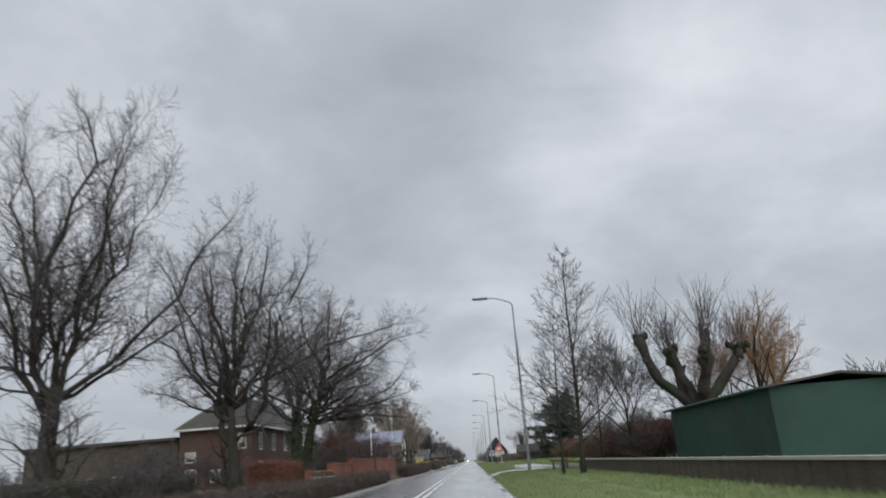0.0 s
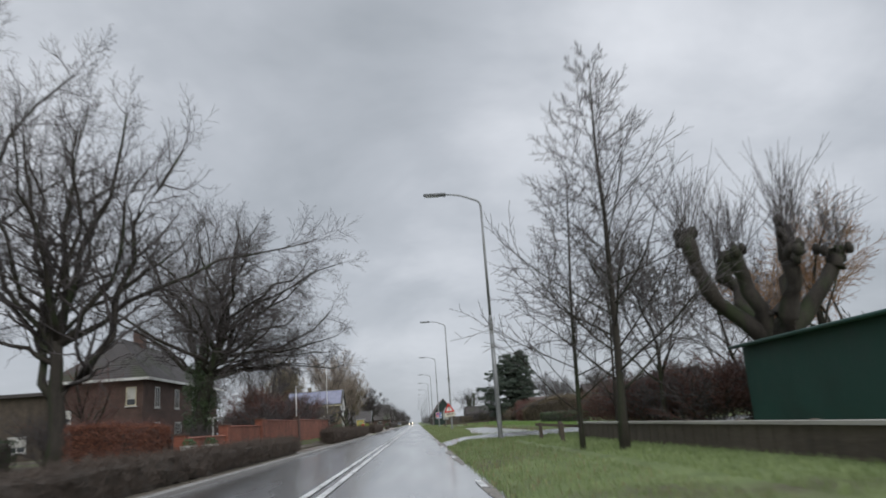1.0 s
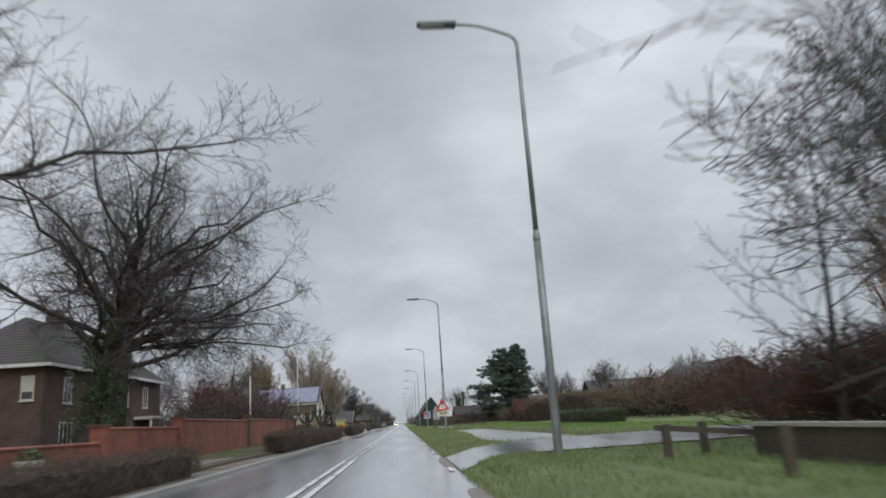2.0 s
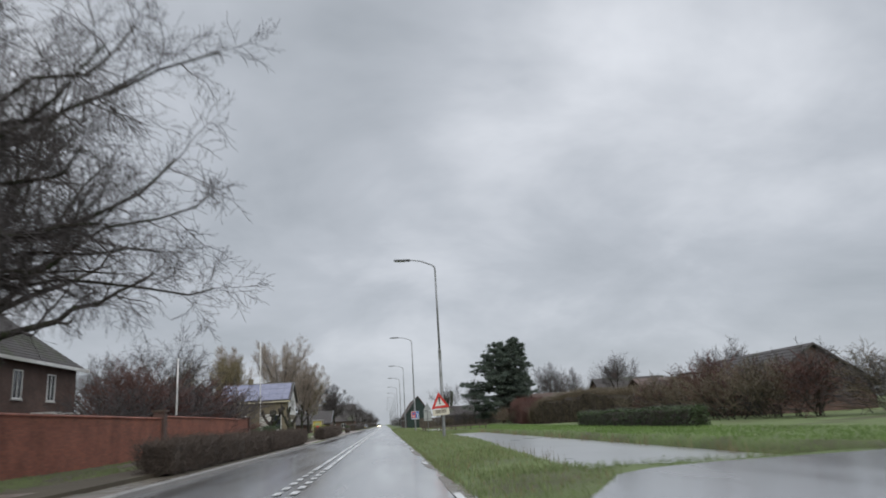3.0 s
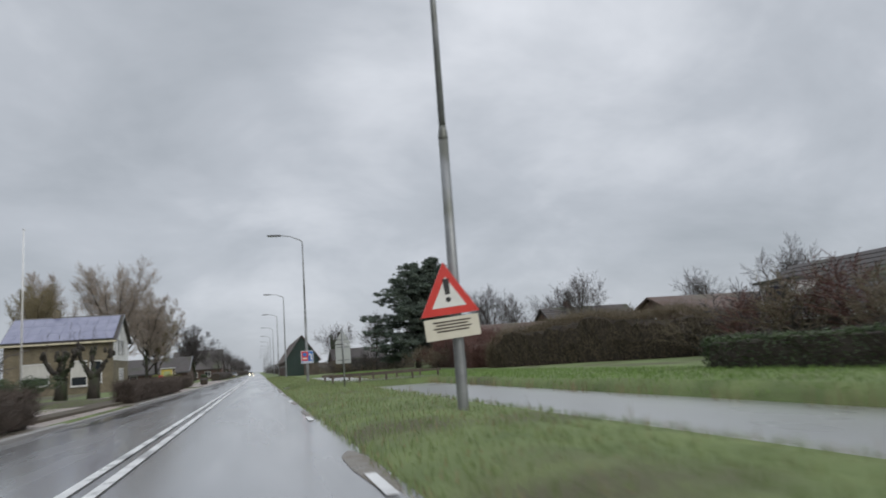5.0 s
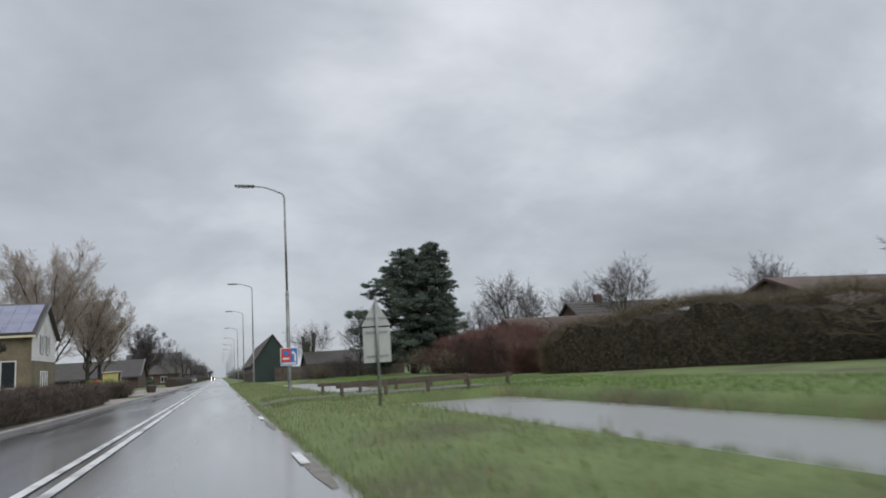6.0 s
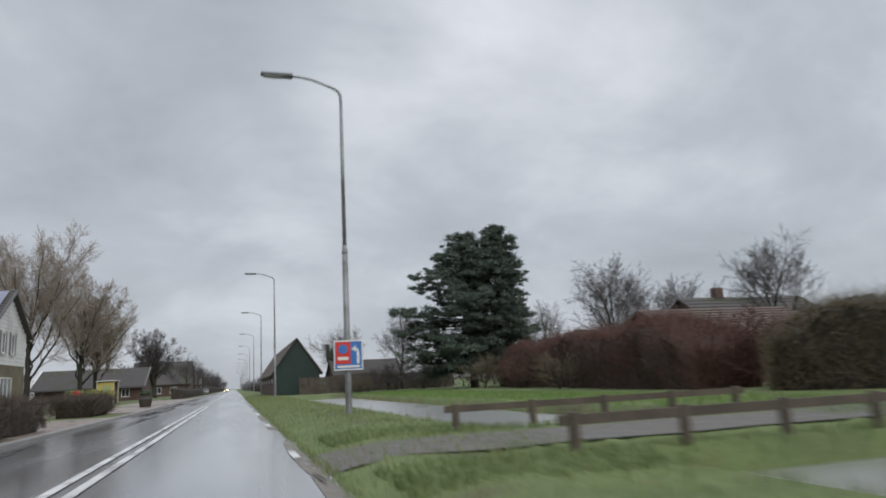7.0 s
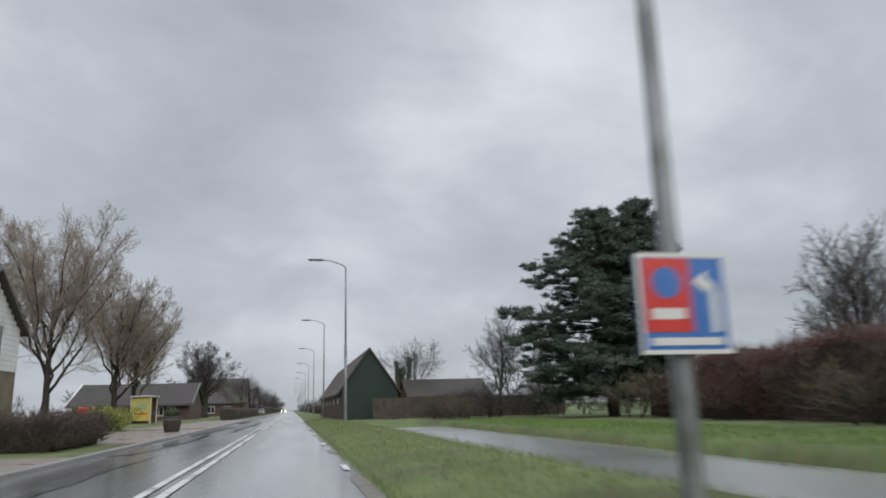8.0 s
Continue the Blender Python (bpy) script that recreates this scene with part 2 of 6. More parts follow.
M_NEEDLE = surf("dark_pine_needles", (0.066, 0.090, 0.074), (0.135, 0.162, 0.128), scale=1.0, rough=0.85, spec=0.25, per_piece=0.4)
M_SHRUBGREEN = surf("evergreen_leaves", (0.030, 0.055, 0.020), (0.085, 0.13, 0.045), scale=2, rough=0.55, per_piece=0.35)
M_BRICKRED = brick_surf("orange_red_brick", (0.22, 0.068, 0.042), (0.315, 0.104, 0.060), (0.15, 0.10, 0.08))
M_BRICKDARK = brick_surf("dark_brown_brick", (0.085, 0.050, 0.040), (0.135, 0.075, 0.058), (0.10, 0.085, 0.075))
M_BRICKOCHRE = brick_surf("ochre_brick", (0.155, 0.128, 0.080), (0.215, 0.18, 0.115), (0.16, 0.145, 0.115))
M_TILE = surf("dark_roof_tiles", (0.050, 0.045, 0.044), (0.095, 0.082, 0.078), scale=1.2, rough=0.6, rough2=0.85, fine=14, bump=0.4, stain=(0.06, 0.065, 0.04))
M_TILERED = surf("weathered_red_brown_tiles", (0.072, 0.047, 0.037), (0.120, 0.076, 0.059), scale=1.2, rough=0.5, rough2=0.7, fine=14, bump=0.4, stain=(0.09, 0.075, 0.05))
M_SOLAR = surf("solar_cells", (0.14, 0.145, 0.225), (0.20, 0.205, 0.29), scale=0.9, rough=0.10, rough2=0.2, spec=0.8, world_space=True)
M_WHITE = surf("weathered_white_paint", (0.62, 0.62, 0.60), (0.80, 0.80, 0.78), scale=1.3, rough=0.4, rough2=0.6, fine=20, stain=(0.5, 0.5, 0.46))
M_CREAM = surf("cream_trim_paint", (0.52, 0.47, 0.33), (0.66, 0.60, 0.44), scale=1.5, rough=0.5, fine=20)
M_GREENBOARD = surf("dark_green_cladding", (0.012, 0.052, 0.040), (0.022, 0.078, 0.060), scale=0.9, rough=0.45, rough2=0.65, fine=12, stain=(0.015, 0.045, 0.035))
M_BARNBOARD = surf("blackish_green_barn_boards", (0.010, 0.026, 0.021), (0.022, 0.045, 0.037), scale=0.9, rough=0.5, rough2=0.7, fine=12, stain=(0.014, 0.028, 0.024))
M_TIMBER = surf("weathered_dark_timber", (0.055, 0.043, 0.033), (0.12, 0.095, 0.072), scale=2, rough=0.75, bump=0.5, fine=25, stretch=(1, 0.15, 1), per_piece=0.2)
M_RAIL = surf("pale_weathered_rail", (0.30, 0.28, 0.25), (0.46, 0.44, 0.40), scale=2, rough=0.6, fine=25, stretch=(1, 0.2, 1))
M_GALV = surf("galvanised_steel", (0.20, 0.207, 0.208), (0.33, 0.338, 0.34), scale=3, rough=0.4, rough2=0.6, metal=0.55, fine=30, stain=(0.16, 0.165, 0.145))
M_HEAD = surf("grey_lamp_housing", (0.09, 0.095, 0.10), (0.15, 0.155, 0.16), scale=3, rough=0.45, fine=20)
M_DIFFUSER = glass("lamp_cover", (0.30, 0.31, 0.31), 0.2)
M_REDSIGN = surf("red_sign_film", (0.55, 0.030, 0.022), (0.66, 0.05, 0.035), scale=4, rough=0.3, fine=30)
M_WHITESIGN = surf("white_sign_film", (0.66, 0.65, 0.61), (0.78, 0.77, 0.73), scale=4, rough=0.3, fine=30)
M_PLATE = surf("cream_sign_film", (0.60, 0.56, 0.45), (0.70, 0.66, 0.55), scale=4, rough=0.35, fine=30)
M_BLUESIGN = surf("blue_sign_film", (0.035, 0.14, 0.42), (0.06, 0.19, 0.50), scale=4, rough=0.3, fine=30)
M_YELLOWSIGN = surf("yellow_sign_film", (0.50, 0.40, 0.07), (0.62, 0.50, 0.12), scale=3, rough=0.4, fine=30)
M_BLACK = surf("black_print", (0.015, 0.015, 0.016), (0.03, 0.03, 0.03), scale=4, rough=0.5)
M_SIGNBACK = surf("aluminium_sign_back", (0.33, 0.35, 0.34), (0.46, 0.48, 0.46), scale=2, rough=0.45, rough2=0.6, metal=0.4, fine=20)
M_PANE = glass("window_pane")
M_CURTAIN = surf("net_curtain", (0.45, 0.44, 0.40), (0.62, 0.61, 0.57), scale=2, rough=0.9, fine=20, stretch=(6, 6, 0.4))
M_CARPAINT = surf("silver_car_paint", (0.30, 0.31, 0.32), (0.36, 0.37, 0.38), scale=1, rough=0.2, metal=0.5, world_space=False)
M_CARDARK = surf("dark_car_paint", (0.04, 0.042, 0.048), (0.055, 0.058, 0.065), scale=1, rough=0.15, world_space=False)
M_RUBBER = surf("tyre_rubber", (0.018, 0.018, 0.018), (0.03, 0.03, 0.03), scale=8, rough=0.8)
M_BEAM = lit("car_headlight_glow", (1.0, 0.86, 0.55), 26.0)
M_GRAVELWET = surf("wet_dark_gravel", (0.085, 0.078, 0.066), (0.17, 0.155, 0.135), scale=1.4, rough=0.4, rough2=0.8, bump=0.9, bump_scale=45, fine=35, stain=(0.08, 0.09, 0.045))
M_POSTER = surf("printed_poster", (0.28, 0.34, 0.14), (0.46, 0.50, 0.28), scale=2.5, rough=0.4, fine=12)
M_LIME = surf("yellow_green_leaves", (0.12, 0.14, 0.025), (0.24, 0.26, 0.06), scale=2, rough=0.55, per_piece=0.3)
M_REDPLASTIC = surf("red_plastic", (0.50, 0.035, 0.025), (0.6, 0.05, 0.04), scale=4, rough=0.35)
M_STONE = surf("pale_concrete", (0.45, 0.44, 0.42), (0.62, 0.61, 0.58), scale=4, rough=0.7, fine=30)
M_FARTREE = surf("far_woodland", (0.055, 0.055, 0.048), (0.10, 0.095, 0.08), scale=0.4, rough=0.95, fine=2)


# ---- mesh helpers ----
class Geo:
    """Collects vertices and faces, then becomes one mesh."""

    def __init__(self):
        self.v, self.f, self.n = [], [], 0
        self.tubes = []

    def add(self, verts, faces):
        self.v.append(np.asarray(verts, float))
        self.f += [tuple(i + self.n for i in face) for face in faces]
        self.n += len(verts)
        return self

    def box(self, x0, x1, y0, y1, z0, z1):
        v = [(x, y, z) for z in (z0, z1) for y in (y0, y1) for x in (x0, x1)]
        return self.add(v, [(0, 2, 3, 1), (4, 5, 7, 6), (0, 1, 5, 4), (2, 6, 7, 3), (0, 4, 6, 2), (1, 3, 7, 5)])

    def block(self, m, sx, sy, sz):
        """A box of that size about the pose m."""
        v = [m @ Vector((x * sx / 2, y * sy / 2, z * sz / 2)) for z in (-1, 1) for y in (-1, 1) for x in (-1, 1)]
        return self.add([tuple(p) for p in v], [(0, 2, 3, 1), (4, 5, 7, 6), (0, 1, 5, 4), (2, 6, 7, 3), (0, 4, 6, 2), (1, 3, 7, 5)])

    def prism(self, outline, axis, a, b):
        """An outline of (u, w) swept along an axis: x sweeps (y, z), y sweeps (x, z), z sweeps (x, y)."""
        def at(u, w, s):
            return {"x": (s, u, w), "y": (u, s, w), "z": (u, w, s)}[axis]
        k = len(outline)
        v = [at(u, w, a) for u, w in outline] + [at(u, w, b) for u, w in outline]
        return self.add(v, [tuple(range(k)), tuple(range(2 * k - 1, k - 1, -1))] + [(i, i + k, (i + 1) % k + k, (i + 1) % k) for i in range(k)])

    def tube(self, pts, radii, sides):
        self.tubes.append((np.asarray(pts, float), np.asarray(radii, float), sides))
        return self

    def _tubes(self):
        groups = {}
        for p, r, s in self.tubes:
            groups.setdefault((len(p), s), []).append((p, r))
        for (n, s), items in groups.items():
            p = np.stack([i[0] for i in items])
            r = np.stack([i[1] for i in items])
            d = np.gradient(p, axis=1)
            d /= np.linalg.norm(d, axis=2, keepdims=True) + 1e-9
            ref = np.where(np.abs(d[..., 2:3]) > 0.9, np.array([1.0, 0, 0]), np.array([0, 0, 1.0]))
            a = np.cross(d, ref)
            a /= np.linalg.norm(a, axis=2, keepdims=True) + 1e-9
            b = np.cross(d, a)
            ang = np.arange(s) * 2 * np.pi / s
            ring = a[:, :, None] * np.cos(ang)[None, None, :, None] + b[:, :, None] * np.sin(ang)[None, None, :, None]
            v = p[:, :, None] + ring * r[:, :, None, None]
            k = len(items)
            base = self.n + np.arange(k)[:, None, None] * n * s
            i, j = np.meshgrid(np.arange(n - 1), np.arange(s), indexing="ij")
            q = np.stack([i * s + j, i * s + (j + 1) % s, (i + 1) * s + (j + 1) % s, (i + 1) * s + j], -1).reshape(1, -1, 4)
            self.v.append(v.reshape(-1, 3))
            self.f += [tuple(x) for x in (base + q).reshape(-1, 4).tolist()]
            if s > 3:
                caps = np.stack([np.arange(s)[::-1], (n - 1) * s + np.arange(s)])
                self.f += [tuple(x) for x in (base + caps[None]).reshape(-1, s).tolist()]
            self.n += k * n * s
        self.tubes = []

    def mesh(self, name, smooth=False):
        self._tubes()
        me = bpy.data.meshes.new(name)
        me.from_pydata(np.concatenate(self.v) if self.v else [], [], self.f)
        if smooth:
            me.polygons.foreach_set("use_smooth", np.ones(len(me.polygons), bool))
        me.update()
        return me


def soft_box(sx, sy, sz, bevel=0.02, segments=2):
    """A box on its base, with rounded edges."""
    bm = bmesh.new()
    bmesh.ops.create_cube(bm, size=1.0)
    bmesh.ops.scale(bm, vec=(sx, sy, sz), verts=bm.verts)
    bmesh.ops.translate(bm, vec=(0, 0, sz / 2), verts=bm.verts)
    bmesh.ops.bevel(bm, geom=bm.edges, offset=bevel, segments=segments, affect="EDGES", profile=0.5)
    return bm


def part(name, body, material, parent, label="", m=None, smooth=False, kind=""):
    """Links a mesh body as one object under a thing or a part."""
    if isinstance(body, Geo):
        me = body.mesh(name, smooth)
    elif isinstance(body, bmesh.types.BMesh):
        me = bpy.data.meshes.new(name)
        body.to_mesh(me)
        body.free()
    else:
        me = body
    if not me.materials:
        me.materials.append(material)
    ob = new(name, me)
    ob.parent = parent
    if m is not None:
        ob.matrix_basis = m
    return tagged(ob, label=label, kind=kind)


def thing(name, label, category, m=None, group="", kind=""):
    ob = new(name)
    ob.empty_display_size = 0.3
    if m is not None:
        ob.matrix_basis = m
    return tagged(ob, label, category, group, kind)


def solo(name, body, material, label, category, kind="", group="", smooth=False, m=None):
    ob = part(name, body, material, None, "", m, smooth)
    return tagged(ob, label, category, group, kind)


# ---- ground, road, ditch ----
def ease(a, b, v):
    t = min(1.0, max(0.0, (v - a) / (b - a)))
    return t * t * (3 - 2 * t)


def ground_z(x, y):
    """Height of the land: road bed at 0, a raised verge, a ditch on the right, gardens on the left."""
    if -5.3 <= x <= 1.15:
        return -0.06
    if x < -5.3:
        return 0.06 + 0.10 * ease(-8, -14, x) if x > -60 else 0.1
    z = 0.13 * ease(1.15, 2.2, x)
    along = ease(57.4, 58.8, y) * (1 - ease(168, 172, y))
    if along > 0:
        edge_x = 3.3 + 1.15 * ease(58, 84, y)
        cut = ease(edge_x, edge_x + 0.9, x) * (1 - ease(8.9, 9.9, x))
        cut *= 1 - ease(115.2, 116.0, y) * (1 - ease(121.0, 121.8, y))
        z = z - 1.15 * cut * along
    return z


XS = sorted({-2600, -900, -300, -120, -60, -40, -30, -24, -18, -14, -11, -8, -6.4, -5.31, -5.29, 1.14, 1.3, 1.5, 1.8, 2.2, 2.8, 3.0, 3.2, 3.4, 3.6, 3.8, 4.0, 4.2, 4.4, 4.6, 4.8, 5.0, 5.2, 5.5,
             7, 8.5, 8.9, 9.15, 9.4, 9.65, 9.9, 10.6, 11.6, 13, 16, 20, 26, 34, 50, 90, 200, 600, 2600})
YS = sorted({-600, -120, -30, 170.5, 260, 320, 400, 520, 700, 1000, 1600, 2600, 4000, 115.2, 115.6, 116.0, 121.0, 121.4, 121.8, 57.4, 58.1, 58.8, 168, 172}
            | set(range(-20, 260, 5)))
g = Geo()
rough = random.Random(3)
gv = []
for yy in YS:
    for xx in XS:
        dz = rough.uniform(-0.03, 0.03) if (xx > 1.5 and xx < 40) or (-40 < xx < -8) else 0.0
        gv.append((xx, yy, ground_z(xx, yy) + dz))
nx = len(XS)
g.add(gv, [(j * nx + i, j * nx + i + 1, (j + 1) * nx + i + 1, (j + 1) * nx + i) for j in range(len(YS) - 1) for i in range(nx - 1)])
ground = solo("ground", g, M_GRASSGROUND, "wet green grassland with verge, banks and flat fields", "ground", kind="structure", smooth=True)

# garden soil on the left, a thin layer over the land
g = Geo()
for x0, x1, y0, y1 in ((-40, -6.2, -10, 127.0), (-40, -15.2, 127.0, 260)):
    g.box(x0, x1, y0, y1, -0.1, 0.175)
solo("garden_soil", g, M_EARTH, "dark wet garden earth with thin winter lawn", "soil", kind="structure")

# carriageway with a slight camber
g = Geo()
prof = [(-5.12, -0.012), (-4.2, 0.004), (-1.75, 0.03), (0.6, 0.006), (1.22, -0.006)]
ys = list(range(-40, 260, 6)) + [300, 360, 450, 560, 700, 900, 1200]
rv = [(x + 0.03 * math.sin(y * 0.7) * (x == 1.22), y, z) for y in ys for x, z in prof]
k = len(prof)
g.add(rv, [(j * k + i, j * k + i + 1, (j + 1) * k + i + 1, (j + 1) * k + i) for j in range(len(ys) - 1) for i in range(k - 1)])
road = solo("road", g, M_ASPHALT, "wet grey asphalt two-lane road", "road", kind="structure", smooth=True)


def road_z(x):
    return float(np.interp(x, [p[0] for p in prof], [p[1] for p in prof]))


def flat_strip(gg, x0, x1, y0, y1, lift=0.006, z=None):
    za, zb = (road_z(x0), road_z(x1)) if z is None else (z, z)
    gg.add([(x0, y0, za + lift), (x1, y0, zb + lift), (x1, y1, zb + lift), (x0, y1, za + lift)], [(0, 1, 2, 3)])


# shallow wet hollows in the worn surface, with wandering outlines
wet = thing("wet_hollows", "dark shallow wet hollows in the worn asphalt", "puddle", kind="structure")
rh = random.Random(8)
for xc, yc, wx, ly in ((-4.55, 104, 0.30, 7.5), (-4.5, 121, 0.22, 9.0), (-3.5, 139, 0.16, 6.0), (-4.4, 151, 0.34, 5.2), (-3.9, 156, 0.14, 7.0), (-4.5, 162, 0.26, 6.0),
                       (-3.0, 168, 0.13, 8.0), (-4.3, 173, 0.32, 6.0), (-2.7, 186, 0.16, 9.0), (-0.4, 193, 0.2, 9.5), (-4.4, 200, 0.34, 12.0)):
    ring, turn0, m_ = [], rh.uniform(0, 6), 64
    for a in range(m_):
        q = a * math.tau / m_
        rad_ = 1 + 0.24 * math.sin(3 * q + turn0) + 0.20 * math.sin(7 * q + 2 * turn0) + 0.12 * math.sin(13 * q + turn0) + rh.uniform(-0.13, 0.13)
        x = max(-5.09, xc + wx * rad_ * math.cos(q) + 0.5 * wx * math.sin(2.2 * q + turn0))
        ring.append((x, yc + ly * (1 + 0.5 * (rad_ - 1)) * math.sin(q), road_z(x) + 0.010))
    part("hollow", Geo().add(ring, [tuple(range(m_))]), M_PATCH, wet)

rg = random.Random(21)
edge = thing("edge_puddles", "shallow puddles and bare wet ground along the road edge", "puddle", kind="structure")
for i in range(26):
    yc, ln, wd = 12 + i * 7.3 + rg.uniform(-2, 2), rg.uniform(1.0, 3.4), rg.uniform(0.06, 0.16)
    ring = [(1.04 + wd * (math.cos(a * 0.524) * (1 + 0.35 * rg.uniform(-1, 1))), yc + ln * math.sin(a * 0.524) * (1 + 0.15 * rg.uniform(-1, 1)), 0) for a in range(12)]
    ring = [(min(x, 1.2), y, road_z(min(x, 1.2)) + 0.006) for x, y, _ in ring]
    part("puddle", Geo().add(ring, [tuple(range(12))]), M_MUD, edge)

# double centre line, broken where drives join, and short dashes along the right edge
mark = thing("road_markings", "worn white double centre line and edge dashes", "road marking", kind="structure")
for x0 in (-1.97, -1.68):
    y = -30.0
    while y < 700:
        if 50 < y < 63 or 150 < y < 166:
            length, gap = 0.55, 0.55
        else:
            length, gap = 11.8, 0.012
        gg = Geo()
        flat_strip(gg, x0, x0 + 0.13, y, y + length, 0.016)
        part("line", gg, M_LINE, mark)
        y += length + gap
for y in np.arange(8.0, 330.0, 9.3):
    gg = Geo()
    flat_strip(gg, 0.93, 1.05, y, y + 1.3, 0.016)
    part("edge_dash", gg, M_LINE, mark)

# left kerb of concrete stones, each its own piece
kerb = thing("kerb_left", "row of pale wet concrete kerb stones", "kerb", kind="structure")
kg = Geo()
kg.prism([(-5.27, -0.10), (-5.11, -0.10), (-5.11, 0.07), (-5.13, 0.095), (-5.27, 0.10)], "y", 0.006, 0.994)
kerb_mesh = kg.mesh("kerb_stone")
kerb_mesh.materials.append(M_KERB)
for i in range(28, 215):
    if 98 <= i < 110:
        continue
    o = part("kerb_stone", kerb_mesh, M_KERB, kerb)
    o.matrix_basis = pose(0, i, 0)
part("dropped_kerb", Geo().box(-5.27, -5.11, 98, 110, -0.1, 0.035), M_KERB, kerb)
g = Geo().box(-5.27, -5.11, -30, 27.99, -0.1, 0.097).box(-5.27, -5.11, 215, 700, -0.1, 0.097)
part("kerb_run", g, M_KERB, kerb)

# narrow wet strip between kerb and hedges
strip = thing("footway_left", "narrow strip of wet gravelly earth behind the kerb", "footway", kind="structure")
part("bed", Geo().box(-6.3, -5.28, -30, 52.3, -0.1, 0.074).box(-6.3, -5.28, 59.9, 97.7, -0.1, 0.074).box(-6.3, -5.28, 109.7, 129.5, -0.1, 0.074).box(-6.3, -5.28, 215.1, 700, -0.1, 0.074), M_MUD, strip)

# garden drives and the wide clinker apron farther on
drive = thing("garden_drives", "wet clinker drives between the garden hedges", "driveway", kind="structure")
part("drive", Geo().prism([(-10.9, 0.0), (-5.28, 0.0), (-5.28, 0.085), (-6.2, 0.10), (-7.0, 0.181), (-10.9, 0.181)], "y", 52.4, 59.8), M_DRIVE, drive)
part("drive", Geo().prism([(-19.0, 0.0), (-5.28, 0.0), (-5.28, 0.04), (-6.3, 0.095), (-7.2, 0.181), (-19.0, 0.181)], "y", 97.8, 109.6), M_CLINKER, drive)
part("apron", Geo().box(-15.0, -5.28, 129.6, 144.5, 0.0, 0.1), M_CLINKER, drive)
part("apron", Geo().box(-12.0, -5.28, 152.5, 171.5, 0.0, 0.1), M_CLINKER, drive)
part("apron", Geo().box(-13.0, -5.28, 174.0, 215.0, 0.0, 0.1), M_CLINKER, drive)

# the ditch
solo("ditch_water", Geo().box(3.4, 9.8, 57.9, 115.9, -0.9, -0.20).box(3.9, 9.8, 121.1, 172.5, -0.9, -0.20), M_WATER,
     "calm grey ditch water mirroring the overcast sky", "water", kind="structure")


acc = thing("side_road", "wet grey asphalt side road with flared mouth", "side road", kind="structure")
ag = Geo()
axs = [1.2, 1.5, 1.8, 2.2, 2.8, 3.4, 4.2, 5.5, 7.0, 9.0, 12.0, 16.0, 24.0]
near = np.interp(axs, [1.2, 2.0, 3.0, 9.0], [44.9, 46.8, 47.5, 47.7])
far = np.interp(axs, [1.2, 2.0, 2.8, 3.6, 5.0, 9.0], [50.9, 52.2, 54.0, 55.8, 56.5, 56.7])
av = [(x, a + (b - a) * q, ground_z(x, 50) + 0.03) for q in (0, 0.33, 0.67, 1) for x, a, b in zip(axs, near, far)]
na = len(axs)
ag.add(av, [(r_ * na + i, r_ * na + i + 1, (r_ + 1) * na + i + 1, (r_ + 1) * na + i) for r_ in range(3) for i in range(na - 1)])
part("surface", ag, M_ASPHALT, acc, smooth=True)
part("edge_stone", Geo().box(1.16, 1.28, 44.9, 50.9, -0.1, 0.03), M_KERB, acc)


def side_road_edge(x):
    return np.interp(x, axs, near), np.interp(x, axs, far)


def blade_field(name, label, mat, seed, count, spots, tall, wide, lean=0.35):
    """Many single blades, each a thin bent triangle pair."""
    r = np.random.default_rng(seed)
    p = spots(r, count)
    h = r.uniform(*tall, count)
    a = r.uniform(0, 2 * np.pi, count)
    w = r.uniform(*wide, count)
    side = np.stack([np.cos(a), np.sin(a), 0 * a], 1) * w[:, None] / 2
    tip = np.stack([np.cos(a + 1.3), np.sin(a + 1.3), 0 * a], 1) * (h * r.uniform(0, lean, count))[:, None]
    tip[:, 2] = h
    mid = tip * [0.35, 0.35, 0.6]
    v = np.stack([p - side, p + side, p + mid + side * 0.7, p + mid - side * 0.7, p + tip], 1).reshape(-1, 3)
    gg = Geo()
    gg.v, gg.n = [v], len(v)
    b = np.arange(count)[:, None] * 5
    gg.f = [tuple(x) for x in (b + [0, 1, 2, 3]).tolist()] + [tuple(x) for x in (b + [3, 2, 4]).tolist()]
    return solo(name, gg, mat, label, "grass", kind="stuff")


def verge_spots(r, n):
    y = 6 + (r.random(n) ** 1.1) * 190
    x = 1.12 + (2.4 + 1.1 * np.clip((y - 51) / 33, 0, 1)) * r.random(n)
    edge = r.random(n) < 0.12
    x[edge] = 1.08 + 0.2 * r.random(edge.sum())
    lo, hi = side_road_edge(x)
    keep = (y < lo) | (y > hi)
    y = np.where(keep, y, y + 14) + 0.05 * np.sin(y)
    return np.stack([x, y, [ground_z(a, b) - 0.01 for a, b in zip(x, y)]], 1)


def garden_spots(r, n):
    y = 20 + r.random(n) * 106
    x = -7.6 - 3.0 * r.random(n)
    keep = np.sin(x * 2.1 + y * 0.4) + np.sin(y * 0.23) > -0.2
    y = np.where(keep, y, y * 0.5 + 40)
    y = np.where((y > 52.0) & (y < 60.2), y + 9.5, y)
    return np.stack([x, y, np.full(n, 0.165)], 1)


def bank_spots(r, n):
    y = 57.5 + r.random(n) * 113
    x = 9.55 + 5.4 * r.random(n)
    return np.stack([x, y, [ground_z(a, b) - 0.01 for a, b in zip(x, y)]], 1)


